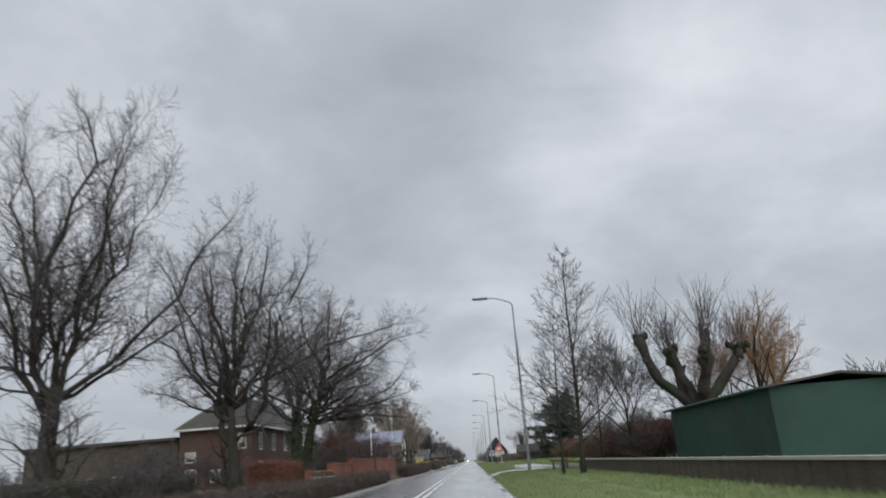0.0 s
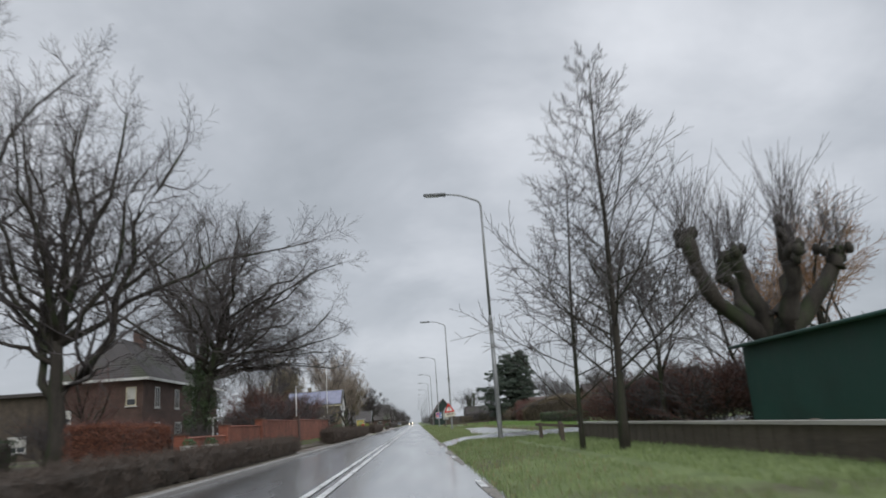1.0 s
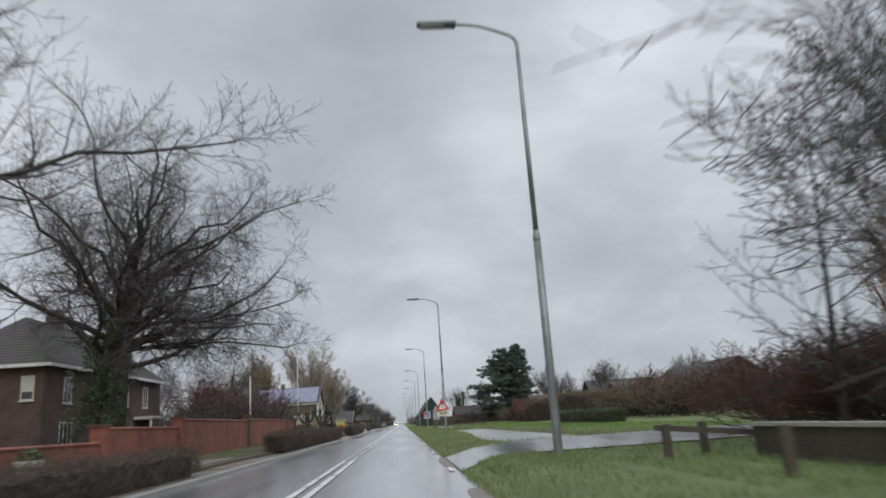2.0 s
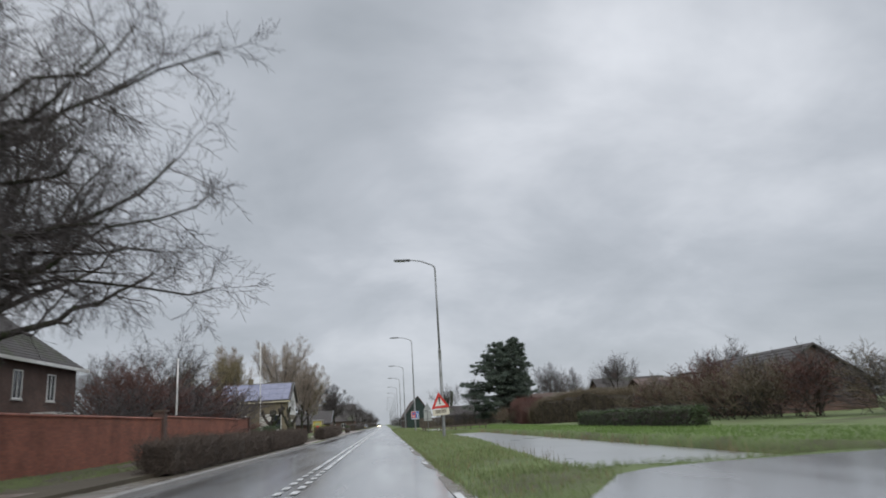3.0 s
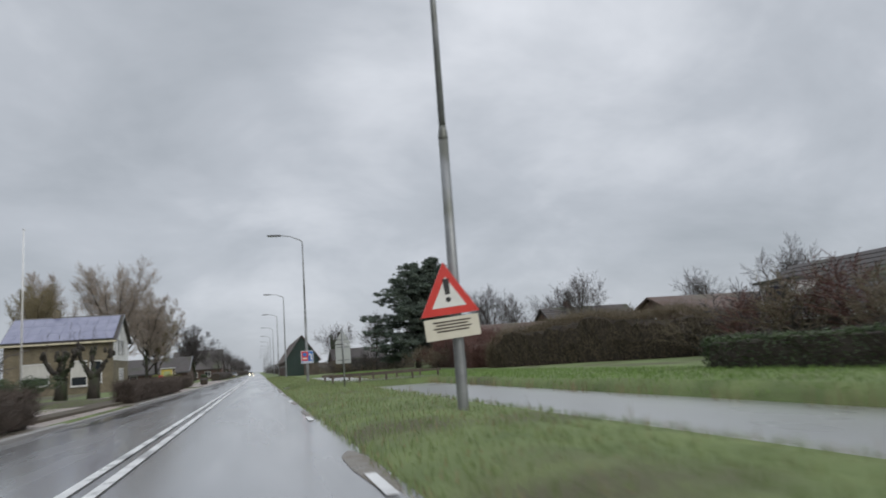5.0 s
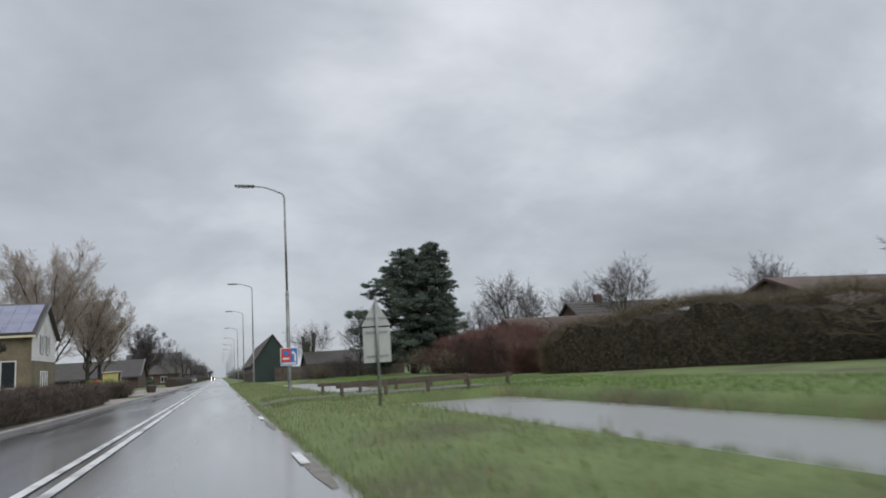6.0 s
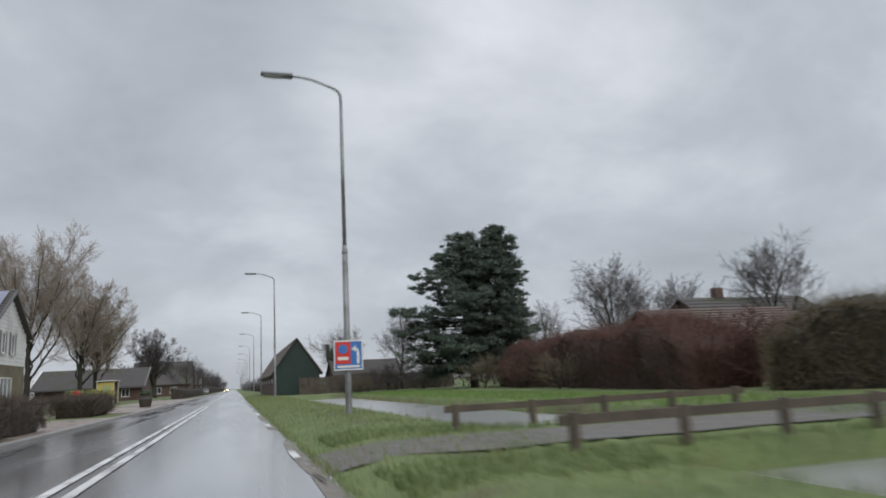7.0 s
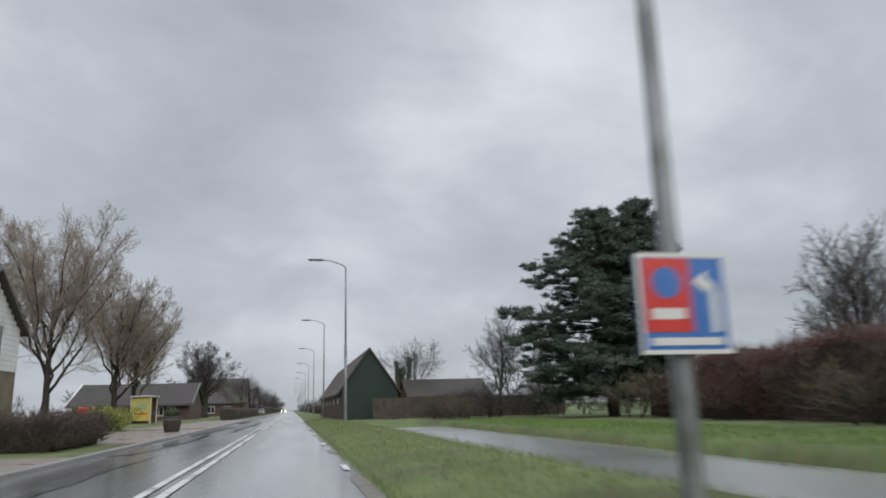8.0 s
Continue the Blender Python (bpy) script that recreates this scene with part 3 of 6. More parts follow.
def reed_spots(r, n):
    y = 60 + r.random(n) * 104
    y = np.where(np.sin(y * 1.7) + np.sin(y * 0.6) > 0.2, y, y + 1.5)
    x = np.where(r.random(n) < 0.3, 3.55 + 1.3 * np.clip((y - 51) / 33, 0, 1) + 0.3 * r.random(n), 9.1 + 0.4 * r.random(n))
    return np.stack([x, y, np.full(n, -0.24)], 1)


blade_field("verge_grass", "short wet green verge grass beside the road", M_BLADE, 11, 70000, verge_spots, (0.04, 0.13), (0.008, 0.02))
def lawn_spots(r, n):
    y = -4 + r.random(n) * 47
    x = 3.9 + 2.0 * r.random(n)
    return np.stack([x, y, [ground_z(a, b) - 0.01 for a, b in zip(x, y)]], 1)


blade_field("verge_grass", "wet grass between verge and bank fence", M_BLADE, 14, 18000, lawn_spots, (0.05, 0.15), (0.01, 0.024))
def crossing_spots(r, n):
    """Grass beside the gravel of the access and of the crossing."""
    x = 1.6 + 11.0 * r.random(n) ** 1.4
    k = r.random(n)
    y = np.where(k < 0.3, 114.6 + 2.0 * r.random(n), np.where(k < 0.6, 120.4 + 2.0 * r.random(n), np.where(k < 0.7, 56.8 + 1.4 * r.random(n), 42.6 + 4.6 * r.random(n))))
    lo, hi = side_road_edge(x)
    y = np.where((y > lo) & (y < hi), 41.0 + 3.0 * r.random(n), y)
    return np.stack([x, y, [ground_z(a, b) - 0.01 for a, b in zip(x, y)]], 1)


blade_field("verge_grass", "tufted grass beside the gravel crossings", M_BLADE, 17, 16000, crossing_spots, (0.05, 0.16), (0.01, 0.024))
blade_field("garden_grass", "thin wet winter grass beside the garden wall", M_BLADE, 16, 16000, garden_spots, (0.04, 0.11), (0.008, 0.018))
blade_field("dry_grass", "yellowed winter grass among the verge", M_REED, 15, 9000, verge_spots, (0.04, 0.14), (0.008, 0.018))
blade_field("bank_grass", "bright green lawn grass on the far ditch bank", M_LAWN, 12, 46000, bank_spots, (0.05, 0.16), (0.01, 0.03))
blade_field("reeds", "dry straw-coloured reeds along the ditch edges", M_REED, 13, 1500, reed_spots, (0.2, 0.55), (0.01, 0.025))


# ---- bare winter trees ----
def unit(v):
    return v / (np.linalg.norm(v) + 1e-9)


def grow(r, start, d, length, rad, level, S, out):
    """One branch as a bent tapering tube, then its side branches."""
    n = S.get("segs", (7, 5, 3, 2, 1, 1))[level]
    pts, dirs = [np.array(start)], []
    step = length / n
    wig, up = S["wig"][min(level, 4)], S["up"][min(level, 4)]
    for i in range(n):
        d = unit(d + r.normal(0, wig, 3) + np.array([0, 0, up]))
        dirs.append(d)
        pts.append(pts[-1] + d * step)
    end = 0.35 if level else S.get("top", 0.45)
    radii = np.linspace(rad, max(rad * end, S["thin"]), n + 1)
    if level == 0:
        radii[0] *= 1.35
    out[0 if level <= 1 else 1].tube(pts, radii, S.get("sides", (9, 6, 4, 3, 3, 3))[level])
    if level >= S["levels"]:
        return
    kids = S["kids"][level]
    t0 = S["from"][min(level, 4)]
    turn = r.uniform(0, 2 * np.pi)
    for j in range(kids):
        t = t0 + (1 - t0) * (j + r.uniform(0.2, 0.9)) / kids
        i = min(n - 1, int(t * n))
        f = t * n - i
        base = pts[i] * (1 - f) + pts[i + 1] * f
        ax = dirs[i]
        side = unit(np.cross(ax, [0.3, 0.2, 1.0] if abs(ax[2]) < 0.9 else [1.0, 0, 0]))
        other = np.cross(ax, side)
        turn += 2.4 + r.normal(0, 0.35)
        ang = np.radians(r.normal(S["angle"][min(level, 4)], 9))
        dd = unit(ax * np.cos(ang) + (side * np.cos(turn) + other * np.sin(turn)) * np.sin(ang))
        if S.get("leader") and level == 0:
            ln = S["ratio"][0] * length * (1.12 - t) * r.uniform(0.8, 1.15)
        else:
            ln = S["ratio"][min(level, 4)] * length * (1.15 - 0.45 * t) * r.uniform(0.75, 1.2)
        rr = (rad + (max(rad * end, S["thin"]) - rad) * t) * S.get("thick", 0.62) * r.uniform(0.8, 1.05)
        if S.get("leader") and level == 0:
            rr *= 0.55
        grow(r, base, dd, ln, max(rr, S["thin"]), level + 1, S, out)
    if not S.get("leader") or level:
        grow(r, pts[-1], dirs[-1], length * S["ratio"][min(level, 4)] * 0.8, max(radii[-1] * 0.95, S["thin"]), level + 1, S, out)


OAK = dict(levels=4, kids=[7, 7, 6, 5, 4], wig=[0.08, 0.15, 0.2, 0.24, 0.25], up=[0.02, 0.07, 0.06, 0.04, 0.03], angle=[46, 42, 42, 42, 40],
           ratio=[0.95, 0.62, 0.56, 0.52, 0.5], thin=0.009, top=0.6, thick=0.56)
OAK["from"] = [0.5, 0.22, 0.18, 0.15, 0.1]
MAPLE = dict(OAK, angle=[30, 34, 38, 42, 40], up=[0.03, 0.12, 0.10, 0.08, 0.05], ratio=[1.15, 0.6, 0.54, 0.5, 0.5])
MAPLE["from"] = [0.5, 0.28, 0.2, 0.15, 0.1]
FARTREE = dict(MAPLE, levels=3, kids=[6, 7, 6, 4], thin=0.022, segs=(4, 3, 2, 1, 1, 1), sides=(6, 4, 3, 3, 3, 3))
ALDER = dict(levels=3, kids=[44, 8, 5, 4], wig=[0.025, 0.07, 0.14, 0.2, 0.2], up=[0.02, 0.05, 0.03, 0.03, 0.0], angle=[56, 42, 40, 40, 40],
             ratio=[0.36, 0.42, 0.45, 0.5, 0.5], thin=0.006, leader=True, top=0.06)
ALDER["from"] = [0.16, 0.2, 0.15, 0.1, 0.1]
SHRUB = dict(levels=3, kids=[7, 7, 5, 4], wig=[0.12, 0.16, 0.2, 0.2, 0.2], up=[0.05, 0.10, 0.08, 0.05, 0.05], angle=[38, 36, 38, 40, 40],
             ratio=[0.85, 0.6, 0.55, 0.5, 0.5], thin=0.010, top=0.5)
SHRUB["from"] = [0.15, 0.15, 0.1, 0.1, 0.1]


def bare_tree(name, label, x, y, height, rad, S, seed, twig=None, bark=None, width=1.0, trunk_share=0.42, lean=(0, 0), stems=1, group=""):
    """A leafless tree: trunk and limbs in one part, the twigs of the crown in another, scaled to its true height."""
    r = np.random.default_rng(seed)
    out = (Geo(), Geo())
    h0 = 1.0 if S.get("leader") else trunk_share
    for k in range(stems):
        a = r.uniform(0, 6.28)
        d = np.array([lean[0] + (0.35 * math.cos(a) if stems > 1 else 0), lean[1] + (0.35 * math.sin(a) if stems > 1 else 0), 1.0])
        off = np.array([0.25 * math.cos(a), 0.25 * math.sin(a), 0]) if stems > 1 else np.zeros(3)
        grow(r, off - np.array([0, 0, 0.3]), unit(d), h0 * height, rad * (1 if stems == 1 else 0.7), 0, S, out)
    top = max(float(p[:, 2].max()) for gg in out for p, _, _ in gg.tubes)
    s = height / top
    for gg in out:
        gg.tubes = [(p * [s * width, s * width, s], q, n) for p, q, n in gg.tubes]
    t = thing(name, label, "tree", pose(x, y, ground_z(x, y) + (0.10 if x < -6 else -0.04)), group)
    part("trunk", out[0], bark or M_BARK, t, smooth=True)
    part("crown", out[1], twig or M_TWIG, t, smooth=True)
    return t


def limb_tree(name, label, x, y, trunk, limbs, S, seed, twig=None, kids=1.5, reach=0.34, group="", gnarl=0.028):
    """A leafless tree with a set branching habit. trunk: height, base and top radius, lean along x.
    limbs: height on the trunk, heading in degrees (0 towards +x), spread, rise, curve (over 1 sweeps up at the end), radius."""
    r = np.random.default_rng(seed)
    out = (Geo(), Geo())
    th, ra, rb, lean = trunk
    q = np.linspace(0, 1, 6)
    tp = np.stack([lean * q ** 1.4 + r.normal(0, 0.05, 6), r.normal(0, 0.05, 6), -0.3 + (th + 0.3) * q], 1)
    tr = np.linspace(ra, rb, 6)
    tr[0] *= 1.35
    out[0].tube(tp, tr, 12)
    for z0, head, spread, rise, curve, rad in limbs:
        f = min(z0 / th, 1.0)
        base = np.array([np.interp(f, q, tp[:, 0]), np.interp(f, q, tp[:, 1]), z0])
        a = math.radians(head)
        n = 9
        t = np.linspace(0, 1, n)
        drift = np.cumsum(r.normal(0, gnarl, (n, 3)), 0) * math.hypot(spread, rise)
        drift -= drift[0]
        pts = base + np.stack([math.cos(a) * spread * t, math.sin(a) * spread * t, rise * t ** curve], 1) + drift * [1, 1, 0.6]
        rr = rad * (1 - 0.78 * t ** 0.8)
        out[0].tube(pts, rr, 7)
        length = math.hypot(spread, rise)
        count = int(length * kids) + 3
        turn = r.uniform(0, 6.28)
        for j in range(count + 1):
            u = 0.16 + 0.84 * (j + r.uniform(0.1, 0.9)) / count if j < count else 1.0
            u = min(u, 1.0)
            p = np.array([np.interp(u, t, pts[:, k]) for k in range(3)])
            i = min(n - 2, int(u * (n - 1)))
            ax = unit(pts[i + 1] - pts[i])
            side = unit(np.cross(ax, [0.3, 0.2, 1.0] if abs(ax[2]) < 0.9 else [1.0, 0, 0]))
            other = np.cross(ax, side)
            turn += 2.4 + r.normal(0, 0.5)
            ang = math.radians(r.normal(S["angle"][1], 11)) if j < count else 0.1
            d = unit(ax * math.cos(ang) + (side * math.cos(turn) + other * math.sin(turn)) * math.sin(ang))
            ln = (reach * length + 0.5) * (1.1 - 0.55 * u) * r.uniform(0.55, 1.2)
            grow(r, p, d, ln, max(rad * (1 - 0.78 * u ** 0.8) * r.uniform(0.4, 0.62), S["thin"]), 2, S, out)
    t_ = thing(name, label, "tree", pose(x, y, ground_z(x, y) + (0.10 if x < -6 else -0.04)), group)
    part("trunk", out[0], M_BARK, t_, smooth=True)
    part("crown", out[1], twig or M_TWIG, t_, smooth=True)
    return t_


def leaf_cloud(seed, centres, radii, count, size, flat=0.5):
    """Leaves scattered in the shells of clumps: one small folded quad each."""
    r = np.random.default_rng(seed)
    centres, radii = np.asarray(centres, float), np.asarray(radii, float)
    pick = r.integers(0, len(centres), count)
    d = r.normal(0, 1, (count, 3))
    d /= np.linalg.norm(d, axis=1, keepdims=True)
    p = centres[pick] + d * (radii[pick] * r.uniform(0.55, 1.05, count) ** 0.5)[:, None] * [1, 1, flat + 0.35]
    u = r.normal(0, 1, (count, 3))
    u /= np.linalg.norm(u, axis=1, keepdims=True)
    w = np.cross(u, d)
    w /= np.linalg.norm(w, axis=1, keepdims=True) + 1e-9
    s = r.uniform(*size, count)[:, None]
    v = np.stack([p - u * s, p + w * s * 0.45, p + u * s, p - w * s * 0.45], 1).reshape(-1, 3)
    gg = Geo()
    gg.v, gg.n = [v], len(v)
    gg.f = [tuple(x) for x in (np.arange(count)[:, None] * 4 + [0, 1, 2, 3]).tolist()]
    return gg


def pine_tree(name, label, x, y, height, habit, seed, limbs=52, lean=0.0, skew=0.0):
    """A dark pine: limbs in loose tiers with tufts of needles along them and open gaps between.
    habit: rows of share of the height and spread there; skew: how much farther it spreads towards -x."""
    r = np.random.default_rng(seed)
    wood = Geo()
    wood.tube([(0, 0, -0.2), (lean * 0.4, 0, height * 0.4), (lean * 0.75, 0.1, height * 0.75), (lean, 0.1, height * 0.97)], [0.40, 0.30, 0.17, 0.04], 9)
    tufts, sizes = [], []
    for i in range(limbs):
        t = habit[0][0] + (0.97 - habit[0][0]) * (i + r.uniform(0, 1)) / limbs
        a = i * 2.4 + r.normal(0, 0.4)
        env = float(np.interp(t, [h[0] for h in habit], [h[1] for h in habit])) * r.uniform(0.55, 1.12)
        env *= 1 - skew * math.cos(a)
        base = np.array((lean * t, 0, t * height))
        up = -0.06 + 0.62 * t * t
        pts = [base + np.array((math.cos(a) * env * q, math.sin(a) * env * q, env * up * q * q + r.normal(0, 0.07))) for q in np.linspace(0, 1, 5)]
        wood.tube(pts, np.linspace(0.075, 0.02, 5), 5)
        for k in range(int(6 + 3.8 * env)):
            q = r.uniform(0.22, 1.04) ** 0.8
            c = np.array([np.interp(q, np.linspace(0, 1, 5), [p[e] for p in pts]) for e in range(3)])
            tufts.append(c + r.normal(0, 1, 3) * [0.10 * env + 0.12, 0.10 * env + 0.12, 0.22])
            sizes.append(r.uniform(0.26, 0.62))
    for k in range(14):
        tufts.append((lean + r.normal(0, 0.32), r.normal(0, 0.32), height * r.uniform(0.9, 1.0)))
        sizes.append(0.34)
    th = thing(name, label, "tree", pose(x, y, ground_z(x, y)))
    part("trunk", wood, M_BARK, th, smooth=True)
    per = 74
    n = len(tufts) * per
    rr = np.random.default_rng(seed + 1)
    c, s = np.repeat(np.array(tufts), per, axis=0), np.repeat(np.array(sizes), per)
    d = rr.normal(0, 1, (n, 3))
    d[:, 2] = np.abs(d[:, 2]) * 0.9 - 0.15
    d /= np.linalg.norm(d, axis=1, keepdims=True)
    o = c + rr.normal(0, 0.36, (n, 3)) * s[:, None] * [1, 1, 0.42]
    side = np.cross(d, rr.normal(0, 1, (n, 3)))
    side /= np.linalg.norm(side, axis=1, keepdims=True) + 1e-9
    ln = (s * rr.uniform(0.5, 0.95, n))[:, None]
    v = np.stack([o - side * 0.04, o + side * 0.04, o + d * ln], 1).reshape(-1, 3)
    gg = Geo()
    gg.v, gg.n = [v], n * 3
    gg.f = [tuple(q) for q in (np.arange(n)[:, None] * 3 + [0, 1, 2]).tolist()]
    part("crown", gg, M_NEEDLE, th)
    return th


def stick_mass(seed, count, spots, length, rad, upness=0.6):
    """Short twigs pointing outwards and up from many spots."""
    r = np.random.default_rng(seed)
    p = spots(r, count)
    d = r.normal(0, 1, (count, 3))
    d[:, 2] = np.abs(d[:, 2]) + upness
    d /= np.linalg.norm(d, axis=1, keepdims=True)
    ln = r.uniform(*length, count)[:, None]
    bend = r.normal(0, 0.12, (count, 3)) * ln
    gg = Geo()
    pts = np.stack([p, p + d * ln + bend], 1)
    ra = r.uniform(*rad, count)
    gg.tubes = [(pts[i], np.array([ra[i], ra[i] * 0.5]), 3) for i in range(count)]
    return gg


def hedge(name, label, x0, x1, y0, y1, h, seed, twig, density=90, leaf=None, leaf_count=0, category="hedge", z0=0.15, ragged=0.12, ends=0.0, swell=0.0, leaf_size=(0.03, 0.06)):
    """A clipped hedge: an uneven core coloured dark for its inner shade, a skin of twigs, and leaves where it keeps
    them.
    """
    r = np.random.default_rng(seed)
    th = thing(name, label, category, pose((x0 + x1) / 2, (y0 + y1) / 2, z0))
    w, ln = (x1 - x0), (y1 - y0)
    def crest(y):
        """Height along the hedge: rounded ends and slow swells."""
        u = np.abs(np.asarray(y, float)) / (ln / 2)
        return 1 - ends * u ** 7 + swell * (np.sin(np.asarray(y) * 0.55 + seed) + 0.6 * np.sin(np.asarray(y) * 1.37 + 2 * seed))

    core = Geo()
    ny = max(3, int(ln / 0.5))
    sec = [(-0.36, 0.0), (-0.42, 0.45), (-0.40, 0.85), (-0.2, 0.93), (0.2, 0.93), (0.40, 0.85), (0.42, 0.45), (0.36, 0.0)]
    v = []
    for j in range(ny + 1):
        wave = 1 + (0.05 + 0.25 * ragged) * (math.sin(j * 0.37 + seed) * 0.5 + math.sin(j * 0.91 + 2 * seed) * 0.3 + r.normal(0, 0.25)) * min(1.0, 0.6 + ragged)
        for a, b in sec:
            v.append((a * w * (0.78 + 0.1 * wave) + r.normal(0, 0.04 + 0.12 * ragged), -ln / 2 + 0.3 + (ln - 0.6) * j / ny + r.normal(0, 0.04), b * h * float(crest(-ln / 2 + ln * j / ny)) * (0.86 * wave) + r.normal(0, 0.03 + 0.08 * ragged) - (0.1 if b == 0 else 0)))
    k = len(sec)
    core.add(v, [(j * k + i, j * k + (i + 1) % k, (j + 1) * k + (i + 1) % k, (j + 1) * k + i) for j in range(ny) for i in range(k)]
             + [tuple(range(k)), tuple(ny * k + i for i in range(k - 1, -1, -1))])
    # solid filler, its dark colour carrying the shade between the twigs
    part("shade_core", core, M_HEDGECORE, th)

    def spots(rr, n):
        y = (rr.random(n) - 0.5) * ln
        f = rr.random(n)
        x = np.where(f < 0.4, w * 0.42, np.where(f < 0.6, -w * 0.42, (rr.random(n) - 0.5) * w * 0.85)) + rr.normal(0, 0.05, n)
        z = np.where(f < 0.6, rr.random(n) * h * 0.88, h * (0.84 + 0.04 * np.sin(y * 0.9)) + rr.normal(0, 0.03, n))
        tips = rr.random(n) < min(0.3, 1.6 * w / ln)
        y = np.where(tips, np.sign(y) * (ln * 0.5 - 0.22 * rr.random(n)), y)
        x = np.where(tips, (rr.random(n) - 0.5) * w * 0.85, x)
        z = np.where(tips, rr.random(n) * h * 0.88, z)
        return np.stack([x, y, z * crest(y)], 1)

    part("twig_skin", stick_mass(seed + 1, int(density * ln), spots, (0.10, 0.16 + ragged), (0.004, 0.010), 0.4), twig, th)
    if leaf:
        n = leaf_count
        p = spots(r, n) + r.normal(0, 0.04, (n, 3))
        u = r.normal(0, 1, (n, 3))
        u /= np.linalg.norm(u, axis=1, keepdims=True)
        q = np.cross(u, r.normal(0, 1, (n, 3)))
        q /= np.linalg.norm(q, axis=1, keepdims=True)
        s = r.uniform(*leaf_size, n)[:, None]
        gg = Geo()
        gg.v, gg.n = [np.stack([p - u * s, p + q * s * 0.6, p + u * s, p - q * s * 0.6], 1).reshape(-1, 3)], n * 4
        gg.f = [tuple(t) for t in (np.arange(n)[:, None] * 4 + [0, 1, 2, 3]).tolist()]
        part("foliage", gg, leaf, th)
    return th


# ---- street lamps ----
def street_lamp(x, y, first=None):
    if first:
        return copy_thing(first, pose(x, y, 0.10))
    t = thing("street_lamp", "tall grey steel street lamp with a bent arm over the road", "street lamp", pose(x, y, 0.10), "street lamps along the road")
    part("lower_pole", Geo().tube([(0, 0, -0.3), (0, 0, 0.02), (0, 0, 2.2), (0, 0, 5.2)], [0.105, 0.105, 0.10, 0.092], 16), M_GALV, t, smooth=True)
    part("collar", Geo().tube([(0, 0, 5.15), (0, 0, 5.2), (0, 0, 5.35), (0, 0, 5.42)], [0.093, 0.098, 0.08, 0.066], 16), M_GALV, t, smooth=True)
    part("upper_pole", Geo().tube([(0, 0, 5.4), (0, 0, 8.0), (0, 0, 10.55)], [0.066, 0.060, 0.052], 14), M_GALV, t, smooth=True)
    arm = [(0, 0, 10.5)]
    for a in range(0, 73, 12):
        arm.append((-0.34 * (1 - math.cos(radians(a))), 0, 10.56 + 0.34 * math.sin(radians(a))))
    arm += [(-0.6, 0, 11.03), (-0.95, 0, 11.15), (-1.3, 0, 11.21), (-1.7, 0, 11.23)]
    part("arm", Geo().tube(arm, np.linspace(0.052, 0.036, len(arm)), 12), M_GALV, t, smooth=True)
    bm = soft_box(1.05, 0.30, 0.13, 0.045, 3)
    for v in bm.verts:
        if v.co.x < -0.1:
            v.co.y *= 0.72 + 0.1 * (v.co.x + 0.5)
            v.co.z = v.co.z * 0.75 + 0.02
    hd = part("lamp_head", bm, M_HEAD, t, "flat dark grey lantern", m=pose(-2.12, 0, 11.17, 0, 1, 0))
    part("cover", soft_box(0.62, 0.2, 0.035, 0.012), M_DIFFUSER, hd, "clear lamp cover", m=pose(-0.12, 0, -0.022))
    part("service_hatch", soft_box(0.016, 0.10, 0.42, 0.006), M_HEAD, t, m=pose(0.098, 0, 0.6))
    return t


LAMPS = [46.16, 3.2, 89.07, 131.06, 174.1, 208.8]
LAMPS += [LAMPS[-1] + 40 * i for i in range(1, 11)]
lamp = street_lamp(3.54, LAMPS[0])
for yy in LAMPS[1:]:
    street_lamp(3.54, yy, lamp)


# ---- signs ----
def bars(parent, x, z, y, w, h, rows, mat):
    """Rows of plain bars that stand for unreadable writing on a plate facing the drivers."""
    for i in range(rows):
        ww = w * (0.9 - 0.14 * (i % 2))
        part("text_bar", Geo().box(x - ww / 2, x + ww / 2, y - 0.004, y, z - i * h * 2.0 - h, z - i * h * 2.0), mat, parent)


def tri(size, z0, lift=0.0):
    hh = size * 0.866
    return [(-size / 2 + lift * 1.7, z0 + lift), (size / 2 - lift * 1.7, z0 + lift), (0, z0 + hh - lift * 2.0)]


s = thing("warning_sign", "tilted red and white warning triangle with plate on lamp post", "traffic sign", pose(3.54, 88.93, 0.10, 0, -5, 0))
pl = part("triangle_plate", Geo().prism(tri(1.12, 1.78), "y", -0.03, 0.0), M_REDSIGN, s)
part("triangle_face", Geo().prism(tri(1.12, 1.78, 0.135), "y", -0.036, -0.030), M_WHITESIGN, pl, "white sign face")
part("mark_stroke", Geo().prism([(-0.045, 2.15), (0.045, 2.15), (0.062, 2.44), (-0.062, 2.44)], "y", -0.042, -0.036), M_BLACK, pl, "black exclamation stroke")
part("mark_dot", Geo().prism([(0.05 * math.cos(a * 0.628), 2.055 + 0.05 * math.sin(a * 0.628)) for a in range(10)], "y", -0.042, -0.036), M_BLACK, pl)
sp = part("sub_plate", Geo().box(-0.52, 0.52, -0.03, 0.0, 1.34, 1.73), M_PLATE, s, "cream supplementary plate", m=pose(0, 0, 0, 0, 0, 0))
bars(sp, 0.0, 1.67, -0.031, 0.8, 0.028, 4, M_TIMBER)
part("bracket", Geo().box(-0.3, 0.3, 0.0, 0.05, 1.6, 1.64), M_GALV, s)
part("bracket", Geo().box(-0.2, 0.2, 0.0, 0.05, 2.2, 2.24), M_GALV, s)

